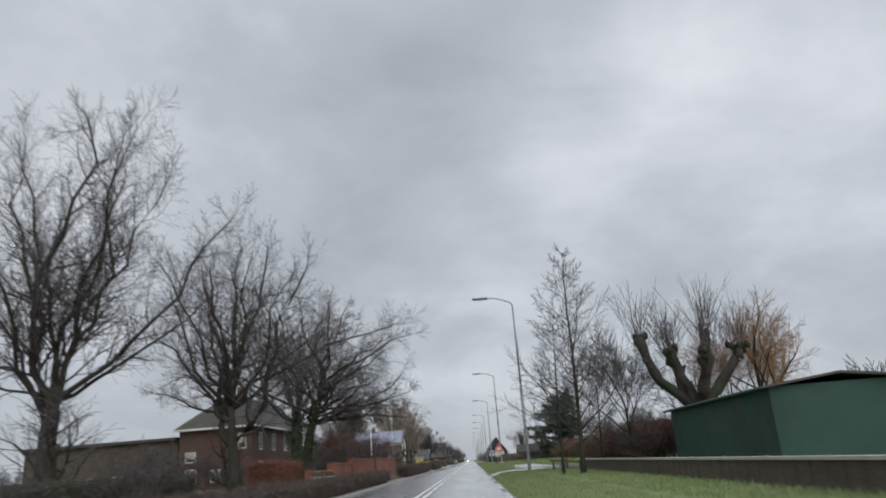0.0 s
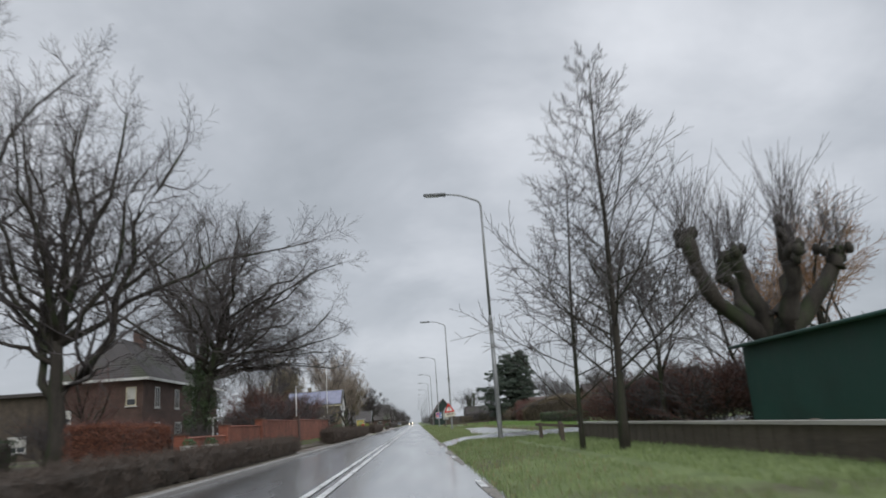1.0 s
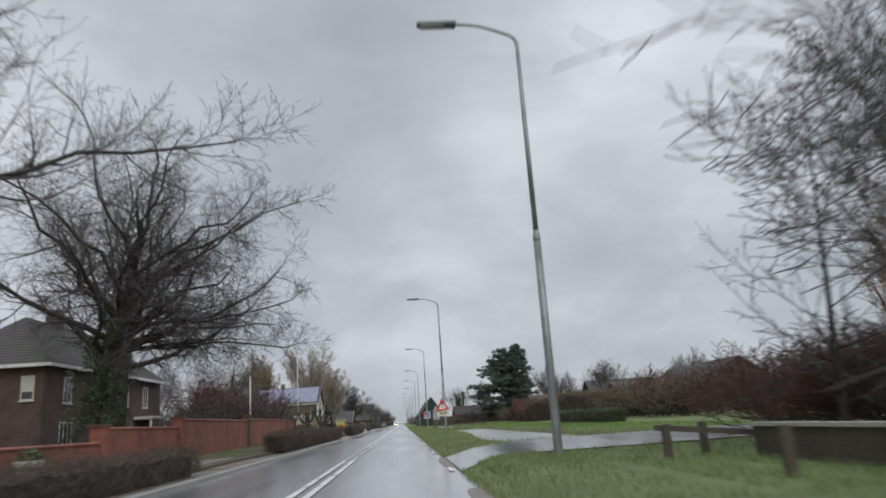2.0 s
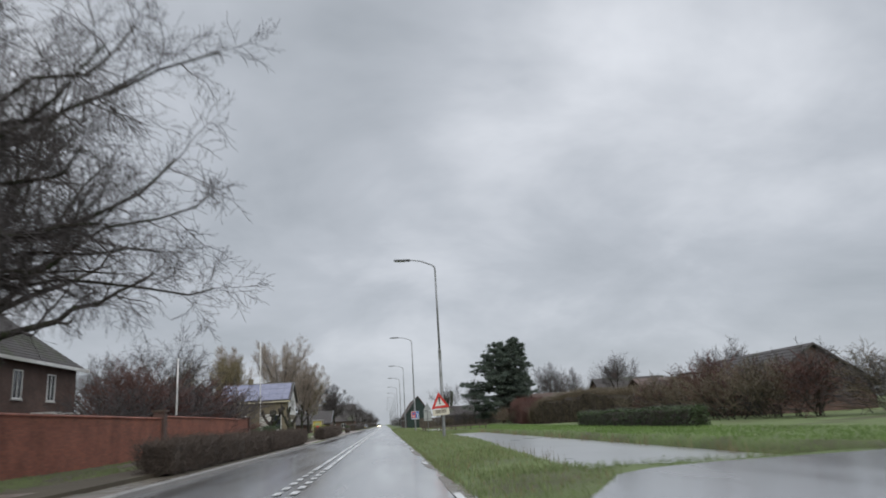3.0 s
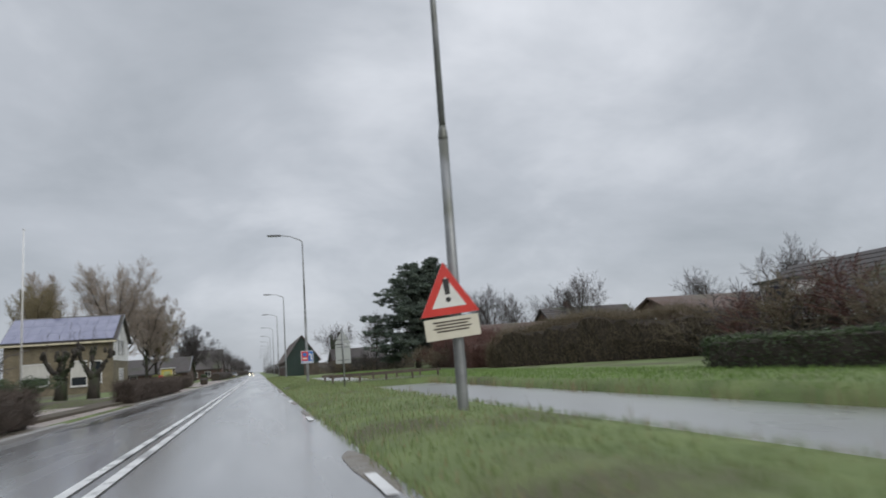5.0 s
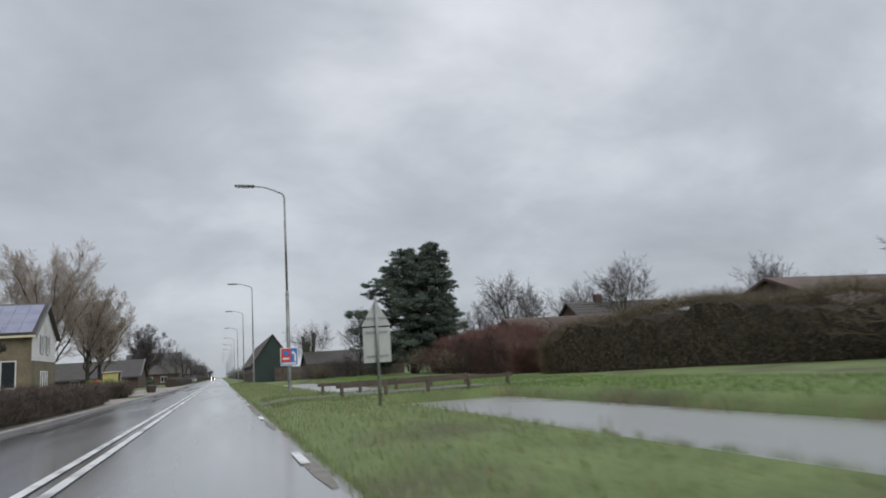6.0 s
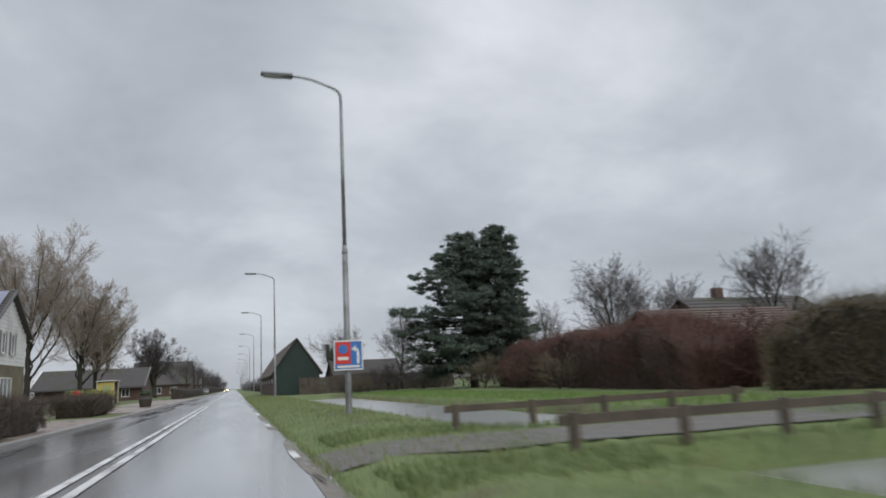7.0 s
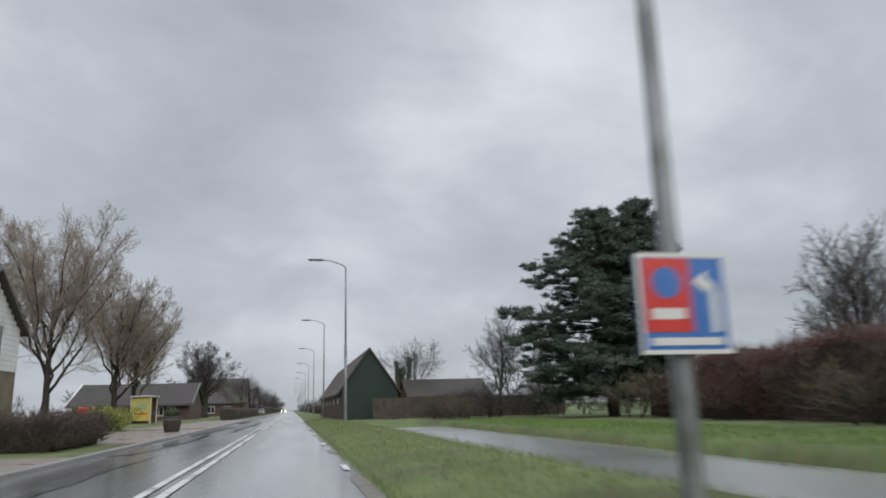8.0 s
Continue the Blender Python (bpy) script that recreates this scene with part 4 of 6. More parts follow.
s = thing("route_sign", "blue and red square road sign fixed to a lamp post", "traffic sign", pose(3.54, 130.92, 0.10))
pl = part("sign_plate", Geo().box(-0.46, 0.46, -0.03, 0.0, 1.38, 2.32), M_BLUESIGN, s)
for q in ((-0.46, 0.46, 2.28, 2.32), (-0.46, 0.46, 1.38, 1.42), (-0.46, -0.425, 1.42, 2.28), (0.425, 0.46, 1.42, 2.28)):
    part("rim", Geo().box(q[0], q[1], -0.034, -0.03, q[2], q[3]), M_WHITESIGN, pl, "white rim")
rp = part("red_panel", Geo().box(-0.41, 0.07, -0.036, -0.03, 1.58, 2.27), M_REDSIGN, pl, "red panel")
part("disc", Geo().prism([(-0.17 + 0.15 * math.cos(a * 0.3927), 2.04 + 0.15 * math.sin(a * 0.3927)) for a in range(16)], "y", -0.041, -0.036), M_BLUESIGN, rp, "blue disc")
part("text_bar", Geo().box(-0.34, 0.0, -0.041, -0.036, 1.70, 1.80), M_WHITESIGN, rp)
part("arrow", Geo().prism([(0.27, 1.58), (0.35, 1.58), (0.35, 1.92), (0.32, 2.03), (0.24, 2.09), (0.24, 2.16), (0.11, 2.05), (0.24, 1.94), (0.24, 2.01), (0.265, 1.98), (0.27, 1.92)], "y", -0.038, -0.03), M_WHITESIGN, pl, "white arrow bending to one side")
part("text_bar", Geo().box(-0.36, 0.36, -0.038, -0.03, 1.46, 1.53), M_WHITESIGN, pl)
part("bracket", Geo().box(-0.3, 0.3, 0.0, 0.05, 1.55, 1.59), M_GALV, s)
part("bracket", Geo().box(-0.3, 0.3, 0.0, 0.05, 2.1, 2.14), M_GALV, s)

s = thing("sign_seen_from_behind", "grey backs of a warning triangle and plate on a post", "traffic sign", pose(3.8, 109.7, 0.08))
part("post", Geo().tube([(0, 0, -0.3), (0, 0, 1.5), (0, 0, 2.74)], [0.04, 0.04, 0.04], 12), M_GALV, s, smooth=True)
part("triangle_plate", Geo().prism(tri(0.76, 2.03), "y", 0.05, 0.075), M_SIGNBACK, s, "grey aluminium back")
part("sub_plate", Geo().box(-0.35, 0.35, 0.05, 0.075, 1.12, 1.99), M_SIGNBACK, s, "grey aluminium back")
for z in (1.25, 1.85, 2.2):
    part("rail", Geo().box(-0.28, 0.28, 0.03, 0.05, z, z + 0.05), M_GALV, s)

# small culvert crossing with timber rails
cul = thing("culvert_crossing", "low wet gravel crossing over the ditch", "crossing", kind="structure")
cg = Geo()
cxs = [1.1, 1.5, 2.2, 2.9, 3.5, 4.5, 6.0, 7.5, 9.0, 10.5, 12.0, 13.4]
cv = [(x, y + 0.15 * math.sin(x * 2 + y), ground_z(x, 118.5) + 0.03) for y in (117.3, 118.5, 119.7) for x in cxs]
nn = len(cxs)
cg.add(cv, [(r_ * nn + i, r_ * nn + i + 1, (r_ + 1) * nn + i + 1, (r_ + 1) * nn + i) for r_ in range(2) for i in range(nn - 1)])
part("gravel_bed", cg, M_GRAVELWET, cul)
for yy in (116.15, 120.85):
    f = thing("wooden_rail", "low weathered timber guard rail by the ditch", "railing", pose(3.9, yy, 0.13), "guard rails")
    for i in range(5):
        part("post", soft_box(0.11, 0.11, 0.6, 0.015), M_TIMBER, f, m=pose(i * 1.5, 0, -0.12))
    part("rail", Geo().box(-0.2, 6.2, -0.03, 0.03, 0.33, 0.45), M_TIMBER, f)
# low boarded bank fence with a pale capping
f = thing("bank_fence", "low dark boarded fence with a pale weathered cap rail", "fence", pose(6.0, 0, 0.05))
part("cap_rail", Geo().box(-0.09, 0.09, -6, 41.6, 0.58, 0.64), M_RAIL, f)
bd = Geo().box(-0.02, 0.02, 0.006, 0.19, 0.0, 0.58).mesh("board")
bd.materials.append(M_TIMBER)
for i in range(200):
    part("board", bd, M_TIMBER, f, m=pose(0.004 * (i % 3), 2.0 + i * 0.198, 0))
for i in range(15):
    part("post", soft_box(0.12, 0.12, 0.72, 0.012), M_TIMBER, f, m=pose(0.09, 41.4 - i * 2.6, -0.06))
sh = thing("stub_rails", "short broken timber rails at the fence end", "fence", pose(4.6, 42.0, 0.1))
for i, (dx, dy) in enumerate(((0, 0), (0.8, 0.3), (0, -4.0))):
    part("post", soft_box(0.13, 0.13, 0.75, 0.015), M_TIMBER, sh, m=pose(dx, dy, -0.1))
part("rail", Geo().block(pose(0.7, -0.1, 0.5, 0, 6, -10), 1.8, 0.05, 0.10), M_TIMBER, sh)

# ---- right side: shed, willow, alder, thickets ----
sd = thing("green_shed", "dark green boarded shed with a shallow pitched roof", "shed", pose(10.0, 24.0, 0.1))
part("wall", Geo().box(0, 4.6, 0, 12, 0, 2.55), M_GREENBOARD, sd)
for i in range(60):
    part("board", Geo().box(-0.022, 0.0, i * 0.2 + 0.006, i * 0.2 + 0.194, 0.0, 2.5), M_GREENBOARD, sd)
part("roof", Geo().prism([(-0.25, 2.50), (2.3, 2.80), (4.85, 2.50), (4.85, 2.58), (2.3, 2.88), (-0.25, 2.58)], "y", -0.25, 12.25), M_TILE, sd)
part("gutter", Geo().tube([(-0.3, -0.25, 2.52), (-0.3, 6, 2.52), (-0.3, 12.25, 2.52)], [0.055] * 3, 10), M_GREENBOARD, sd, smooth=True)


def pollard_willow(x, y, height, seed, label, limbs=5, shoots=26, slim=1.0, habit=(), bark=None):
    r = np.random.default_rng(seed)
    wood, shoot = Geo(), Geo()
    wood.tube([(0, 0, -0.2), (0.05, 0, 0.8), (0.1, 0.05, height * 0.28)], [0.62 * slim, 0.5 * slim, 0.52 * slim], 12)
    for i in range(limbs):
        a = i * 2 * math.pi / limbs + r.normal(0, 0.25)
        out_ = height * r.uniform(0.20, 0.34)
        top_ = r.uniform(0.62, 0.70)
        if habit:
            a, out_, top_ = math.radians(habit[i][0]), habit[i][1], habit[i][2]
        p = [np.array((0.1, 0.05, height * 0.26)), np.array((0.45 * out_ * math.cos(a), 0.45 * out_ * math.sin(a), height * 0.40)),
             np.array((0.85 * out_ * math.cos(a), 0.85 * out_ * math.sin(a), height * 0.54)), np.array((out_ * math.cos(a), out_ * math.sin(a), height * top_))]
        bend = [np.array([np.interp(u, (0, 1, 2, 3), [v[k] for v in p]) for k in range(3)]) + (r.normal(0, 0.085 * slim, 3) if 0 < u < 3 else 0) for u in np.linspace(0, 3, 11)]
        girth = np.interp(np.linspace(0, 3, 11), (0, 1, 2, 3), (0.38 * slim, 0.27 * slim * slim, 0.24 * slim * slim, 0.26 * slim * slim)) * r.uniform(0.84, 1.2, 11)
        wood.tube(bend, girth, 10)
        for k in range(4):
            kp = bend[int(r.integers(3, 10))]
            kd = unit(r.normal(0, 1, 3) + [0, 0, 0.4])
            wood.tube([kp, kp + kd * 0.24 * slim, kp + kd * 0.36 * slim], [0.13 * slim, 0.11 * slim, 0.05 * slim], 6)
        for k in range(7):
            kp = p[3] + r.normal(0, 0.16 * slim, 3)
            wood.tube([kp - [0, 0, 0.2], kp, kp + [0, 0, 0.18]], [0.12 * slim, 0.16 * slim, 0.08 * slim], 6)
        for k in range(shoots):
            s0 = p[3] + r.normal(0, 0.2, 3)
            d = unit(np.array([r.normal(0, 0.28), r.normal(0, 0.28), 1.0]))
            ln = height * r.uniform(0.16, 0.36)
            q = [s0, s0 + d * ln * 0.5 + r.normal(0, 0.05, 3), s0 + d * ln + r.normal(0, 0.1, 3)]
            shoot.tube(q, [0.016, 0.012, 0.006], 3)
            for e in range(3):
                b = q[0] + (q[2] - q[0]) * r.uniform(0.2, 0.8)
                shoot.tube([b, b + unit(d + r.normal(0, 0.4, 3)) * ln * 0.3], [0.009, 0.005], 3)
    t = thing("pollard_willow", label, "tree", pose(x, y, ground_z(x, y)))
    part("trunk", wood, bark or M_BARK, t, smooth=True)
    part("shoot_crown", shoot, M_TWIG, t, smooth=True)
    return t


THICK = dict(SHRUB, kids=[4, 5, 4, 4], levels=3, thin=0.013, segs=(4, 3, 2, 1, 1, 1), sides=(5, 4, 3, 3, 3, 3))
bush = [bare_tree("bare_shrub", "dense dark leafless shrub behind the garden wall", -14.5, 84.0, 4.2, 0.06, THICK, 181, twig=M_TWIG, trunk_share=0.4, stems=4, width=1.4),
        bare_tree("bare_shrub", "dense reddish leafless shrub behind the garden wall", -14.8, 92.0, 4.4, 0.06, dict(THICK, kids=[5, 6, 6, 4], thin=0.014), 182, twig=M_TWIGRED, trunk_share=0.4, stems=4, width=1.4),
        bare_tree("bare_shrub", "dense brown leafless shrub in a field hedge", 20.5, 86.0, 4.0, 0.06, THICK, 183, twig=M_TWIGOLIVE, trunk_share=0.4, stems=5, width=1.5)]
for b in bush:
    tagged(b, category="shrub")


def shrub_row(kinds, x0, x1, y0, y1, count, lo, hi, seed, label=""):
    """Shrubs side by side in a strip; each is a thing of its own."""
    q = random.Random(seed)
    for i in range(count):
        t = (i + q.random()) / count
        along = abs(y1 - y0) > abs(x1 - x0)
        x = x0 + (x1 - x0) * (q.random() if along else t)
        y = y0 + (y1 - y0) * (t if along else q.random())
        o = copy_thing(bush[kinds[i % len(kinds)]], pose(x, y, ground_z(x, y) + (0.06 if x < 0 else -0.06), 0, 0, q.uniform(0, 360)) @ Matrix.Scale(q.uniform(lo, hi), 4))
        tagged(o, label, group="leafless shrubs")


pollard_willow(11.9, 37.5, 9.0, 5, "old pollard willow with thick knobbly limbs and fine shoots", 6, 30,
               habit=((178, 2.5, 0.72), (15, 1.1, 0.72), (2, 2.6, 0.62), (100, 2.2, 0.66), (280, 1.6, 0.60), (200, 1.2, 0.62)))
bare_tree("alder_tree", "slender bare alder with a straight leader and short side branches", 4.65, 31.3, 10.2, 0.115, ALDER, 21)
bare_tree("alder_tree", "smaller bare alder with fine twigs", 7.3, 41.0, 6.6, 0.07, dict(ALDER, kids=[20, 6, 4, 4]), 22)
bare_tree("alder_tree", "thin bare alder beside the taller one", 4.0, 32.6, 7.4, 0.07, dict(ALDER, kids=[30, 7, 4, 4]), 23)
for i, (x, y, h) in enumerate(((8.8, 40, 8.0), (14.0, 44, 9.0), (19.5, 52, 10.5))):
    bare_tree("bare_tree", "young leafless tree in the ditch-side thicket", x, y, h, 0.10, SHRUB if i % 2 else MAPLE, 40 + i, twig=M_TWIG, trunk_share=0.35)
bare_tree("bare_tree", "broad leafless tree with orange-brown twigs", 28.0, 68.0, 12.5, 0.3, MAPLE, 51, twig=M_TWIGORANGE, trunk_share=0.3, width=0.85)
bare_tree("bare_tree", "leafless tree with orange-brown twigs behind the shed", 19.0, 46.0, 10.5, 0.22, MAPLE, 52, twig=M_TWIGORANGE, trunk_share=0.3, width=1.1)
shrub_row([1, 0, 1], 8.0, 13.2, 38.5, 48.5, 22, 0.45, 0.7, 60, "dense reddish-brown thicket shrub by the ditch")
hd = hedge("field_hedge", "tall dense olive-brown leafless hedge beyond the ditch lawn", -1.9, 1.9, -9.6, 9.6, 3.5, 64, M_TWIGOLIVE, density=1500, leaf=M_DRYLEAF, leaf_count=30000, ragged=0.6, z0=0.05, ends=0.55, swell=0.05)
hd.matrix_basis = pose(22.7, 120.0, 0.05, 0, 0, 28.5)
hd = hedge("field_hedge", "dense reddish-brown leafless thicket hedge beside the pines", -1.6, 1.6, -16.5, 16.5, 3.3, 65, M_TWIGRED, density=1100, leaf=M_RUSSET, leaf_count=15000, ragged=0.7, z0=0.05, ends=0.5, swell=0.06)
hd.matrix_basis = pose(20.2, 147.5, 0.05, 0, 0, -8)
shrub_row([1, 2], 17.5, 22.0, 131, 163, 12, 0.55, 0.8, 64, "reddish-brown leafless shrub in the thicket hedge")
shrub_row([2, 0], 10.2, 12.4, 171, 183.5, 9, 0.4, 0.6, 66)
shrub_row([0, 0, 2], 12.0, 27.0, 176, 183, 12, 0.5, 0.85, 70, "dark leafless shrub below the pines")
shrub_row([0, 2, 0, 1], 22.6, 26.6, 76, 112, 22, 0.75, 1.1, 168, "dark leafless shrub screening the bungalow")
shrub_row([0, 2], 26.0, 30.0, 50, 82, 12, 0.55, 0.8, 68, "dark leafless shrub in the meadow hedge")
pine_tree("pine_tree", "tall dark green pine with long layered branches", 20.5, 168.6, 13.9,
          ((0.09, 3.8), (0.20, 4.5), (0.36, 4.3), (0.46, 5.0), (0.52, 4.6), (0.62, 3.5), (0.80, 2.4), (0.91, 1.2), (1.0, 0.25)), 71, 88, 0.0, 0.36)
pine_tree("pine_tree", "dark green pine grown into the taller one", 23.3, 168.2, 14.6,
          ((0.13, 3.0), (0.40, 3.6), (0.60, 3.5), (0.80, 2.4), (0.91, 1.1), (1.0, 0.25)), 72, 80, -0.3, 0.16)
for i, (x, y, h) in enumerate(((26, 152, 9.0), (30, 158, 8.5), (34, 146, 9.5), (27, 196, 9), (15.5, 214, 9.5), (17.5, 184, 9.2), (33, 180, 9), (40, 165, 10), (46, 140, 9), (38, 120, 8.5))):
    bare_tree("bare_tree", "leafless tree behind the gardens", x, y, h, 0.16, MAPLE, 80 + i, trunk_share=0.3)
pollard_willow(16.6, 234.0, 9.2, 91, "dark mossy pollard tree with two knobbly heads", 4, 0, 1.2, habit=((175, 0.9, 0.82), (20, 1.2, 0.90), (90, 0.8, 0.74), (270, 0.6, 0.72)), bark=M_IVY)


# ---- buildings ----
def window(parent, face, u, z, w, h, at, mullions=1, mat=None, curtain=False):
    """A window set on a wall that faces -y ('s') or +x ('e'): u along the wall, at: the wall's plane."""
    def pos(du, out, dz):
        return (u + du, at - out, z + dz) if face == "s" else (at + out, u + du, z + dz)

    def bx(u0, u1, o0, o1, z0, z1):
        a, b = pos(u0, o0, z0), pos(u1, o1, z1)
        return Geo().box(min(a[0], b[0]), max(a[0], b[0]), min(a[1], b[1]), max(a[1], b[1]), a[2], b[2])
    win = part("window", bx(-w / 2, w / 2, 0.004, 0.012, 0, h), M_PANE, parent)
    fr = mat or M_WHITE
    t = 0.09
    for q in ((-w / 2, w / 2, 0.0, t), (-w / 2, w / 2, h - t, h), (-w / 2, -w / 2 + t, t, h - t), (w / 2 - t, w / 2, t, h - t)):
        part("frame", bx(q[0], q[1], 0.012, 0.06, q[2], q[3]), fr, win)
    for i in range(mullions):
        c = -w / 2 + w * (i + 1) / (mullions + 1)
        part("mullion", bx(c - 0.04, c + 0.04, 0.012, 0.05, t, h - t), fr, win)
    part("sill", bx(-w / 2 - 0.08, w / 2 + 0.08, 0.0, 0.13, -0.09, -0.01), M_STONE, win)
    if curtain:
        part("curtain", bx(-w / 2 + t, w / 2 - t, 0.0125, 0.0165, h * 0.35, h - t), M_CURTAIN, win)
    return win


def tile_rows(parent, p0, p1, q0, q1, mat, rows, name="tile_course"):
    """Overlapping tile courses from the eaves line p0-p1 to the ridge line q0-q1, each a thin proud strip."""
    p0, p1, q0, q1 = (np.array(v, float) for v in (p0, p1, q0, q1))
    n = unit(np.cross(p1 - p0, q0 - p0))
    if n[2] < 0:
        n = -n
    for i in range(rows):
        a, b = i / rows, (i + 1.08) / rows
        b = min(b, 1.0)
        v = [p0 + (q0 - p0) * a, p1 + (q1 - p1) * a, p1 + (q1 - p1) * b, p0 + (q0 - p0) * b]
        lo = [v[0] + n * 0.05, v[1] + n * 0.05, v[2] + n * 0.015, v[3] + n * 0.015]
        part(name, Geo().add(v + lo, [(4, 5, 6, 7), (0, 1, 5, 4), (1, 2, 6, 5), (3, 0, 4, 7), (2, 3, 7, 6), (0, 3, 2, 1)]), mat, parent)


# dark brick house with a hipped roof and white gutter
h1 = thing("brick_house", "dark brown brick house with hipped roof and white gutter", "house", pose(0, 0, 0))
X0, X1, Y0, Y1, EZ = -32.0, -24.0, 79.0, 102.5, 6.6
part("wall", Geo().box(X0, X1, Y0, Y1, 0.1, EZ), M_BRICKDARK, h1)
o = 0.55
rf = Geo().add([(X0 - o, Y0 - o, EZ), (X1 + o, Y0 - o, EZ), (X1 + o, Y1 + o, EZ), (X0 - o, Y1 + o, EZ), ((X0 + X1) / 2, Y0 + 5, EZ + 4.2), ((X0 + X1) / 2, Y1 - 5, EZ + 4.2)],
               [(0, 1, 4), (1, 2, 5, 4), (2, 3, 5), (3, 0, 4, 5), (0, 3, 2, 1)])
roof = part("roof", rf, M_TILE, h1)
tile_rows(roof, (X1 + o, Y0 - o, EZ), (X1 + o, Y1 + o, EZ), ((X0 + X1) / 2, Y0 + 5, EZ + 4.2), ((X0 + X1) / 2, Y1 - 5, EZ + 4.2), M_TILE, 18)
tile_rows(roof, (X0 - o, Y0 - o, EZ), (X1 + o, Y0 - o, EZ), ((X0 + X1) / 2, Y0 + 5, EZ + 4.2), ((X0 + X1) / 2, Y0 + 5, EZ + 4.2), M_TILE, 18)
part("gutter", Geo().box(X1 + o - 0.02, X1 + o + 0.16, Y0 - o - 0.1, Y1 + o + 0.1, EZ - 0.16, EZ + 0.06), M_WHITE, h1, "white painted gutter")
part("gutter", Geo().box(X0 - o, X1 + o - 0.03, Y0 - o - 0.16, Y0 - o + 0.02, EZ - 0.16, EZ + 0.06), M_WHITE, h1, "white painted gutter")
part("chimney", Geo().box(-28.5, -27.5, 88, 89, EZ + 3.4, EZ + 5.4), M_BRICKDARK, h1)
for yy in (82.5, 88.0, 93.5, 98.3):
    window(h1, "e", yy, 4.1, 1.25, 1.9, X1, 1)
for yy in (82.5, 88.5, 94.0):
    window(h1, "e", yy, 1.0, 1.9, 1.8, X1, 2)
window(h1, "s", -25.0, 4.25, 0.9, 1.65, Y0, 0, mat=M_CREAM, curtain=True)
window(h1, "s", -30.7, 3.1, 1.2, 1.1, Y0, 0, curtain=True)
window(h1, "s", -30.6, 0.9, 1.25, 1.5, Y0, 1, curtain=True)
window(h1, "s", -27.9, 0.9, 1.1, 1.3, Y0, 1, curtain=True)
part("porch", Geo().box(X1, X1 + 1.6, 95.6, 99.8, 3.0, 3.25), M_WHITE, h1, "white flat porch roof")
part("porch_post", Geo().box(X1 + 1.4, X1 + 1.55, 95.7, 95.85, 0.1, 3.0), M_WHITE, h1)
part("porch_post", Geo().box(X1 + 1.4, X1 + 1.55, 99.5, 99.65, 0.1, 3.0), M_WHITE, h1)

# long low wing beside the brick house
ob1 = thing("timber_wing", "long low dark timber-clad wing with a flat roof beside the house", "building", pose(0, 0, 0))
part("wall", Geo().box(-50.0, -32.6, 80.2, 88.0, 0.1, 5.7), M_TIMBER, ob1)
part("roof", Geo().box(-50.3, -32.6, 79.7, 88.3, 5.7, 6.0), M_TILE, ob1)
for xx in (-47.0, -43.0, -39.0, -35.2):
    window(ob1, "s", xx, 0.9, 1.6, 1.4, 80.2, 1, curtain=True)

# ochre brick house with solar panels and a white gable towards the road
h2 = thing("ochre_brick_house", "ochre brick house with solar panels and white boarded gable", "house", pose(0, 0, 0))
X0, X1, Y0, Y1, EZ, RZ = -25.8, -15.2, 160.0, 169.0, 5.9, 8.7
YM = (Y0 + Y1) / 2
part("wall", Geo().box(X0, X1, Y0, Y1, 0.1, EZ), M_BRICKOCHRE, h2)
gb = part("gable", Geo().prism([(Y0, EZ), (Y1, EZ), (YM, RZ - 0.1)], "x", X0, X1), M_BRICKOCHRE, h2)
for i in range(18):
    z0 = 3.55 + i * 0.28
    half = (Y1 - Y0) / 2 if z0 < EZ else (Y1 - Y0) / 2 * (RZ - 0.25 - z0) / (RZ - EZ)
    if half > 0.15:
        part("gable_board", Geo().box(X1, X1 + 0.035, YM - half, YM + half, z0, z0 + 0.265), M_WHITE, gb, "white painted board")
for sgn, ye in ((-1, Y0), (1, Y1)):
    e0, e1 = (X0 - 0.3, ye + sgn * 0.45, EZ - 0.3), (X1 + 0.4, ye + sgn * 0.45, EZ - 0.3)
    r0, r1 = (X0 - 0.3, YM, RZ), (X1 + 0.4, YM, RZ)
    th_ = Vector((0, 0, 0.14))
    rp_ = part("roof", Geo().add([e0, e1, r1, r0] + [tuple(Vector(v) + th_) for v in (e0, e1, r1, r0)],
                                 [(0, 3, 2, 1), (4, 5, 6, 7), (0, 1, 5, 4), (1, 2, 6, 5), (2, 3, 7, 6), (3, 0, 4, 7)]), M_TILE, h2)
    if sgn < 0:
        tile_rows(rp_, tuple(Vector(e0) + th_), tuple(Vector(e1) + th_), tuple(Vector(r0) + th_), tuple(Vector(r1) + th_), M_TILE, 15)
slope = Vector((0, YM - Y0 + 0.45, RZ - EZ + 0.3))
ang = math.degrees(math.atan2(slope.z, slope.y))
for j in range(3):
    for i in range(10):
        q = 0.045 + j * 0.297
        base = Vector((X0 + 0.35 + i * 1.09, Y0 - 0.45, EZ - 0.3)) + slope * (q + 0.13)
        m = pose(base.x, base.y, base.z, ang, 0, 0) @ pose(0, 0, 0.24)
        pn = part("solar_panel", Geo().box(-0.535, 0.535, -0.855, 0.855, 0, 0.035), M_SOLAR, h2, "bluish solar panel", m=m)
part("gutter", Geo().box(X0 - 0.3, X1 + 0.4, Y0 - 0.62, Y0 - 0.46, EZ - 0.42, EZ - 0.24), M_CREAM, h2, "cream gutter board")
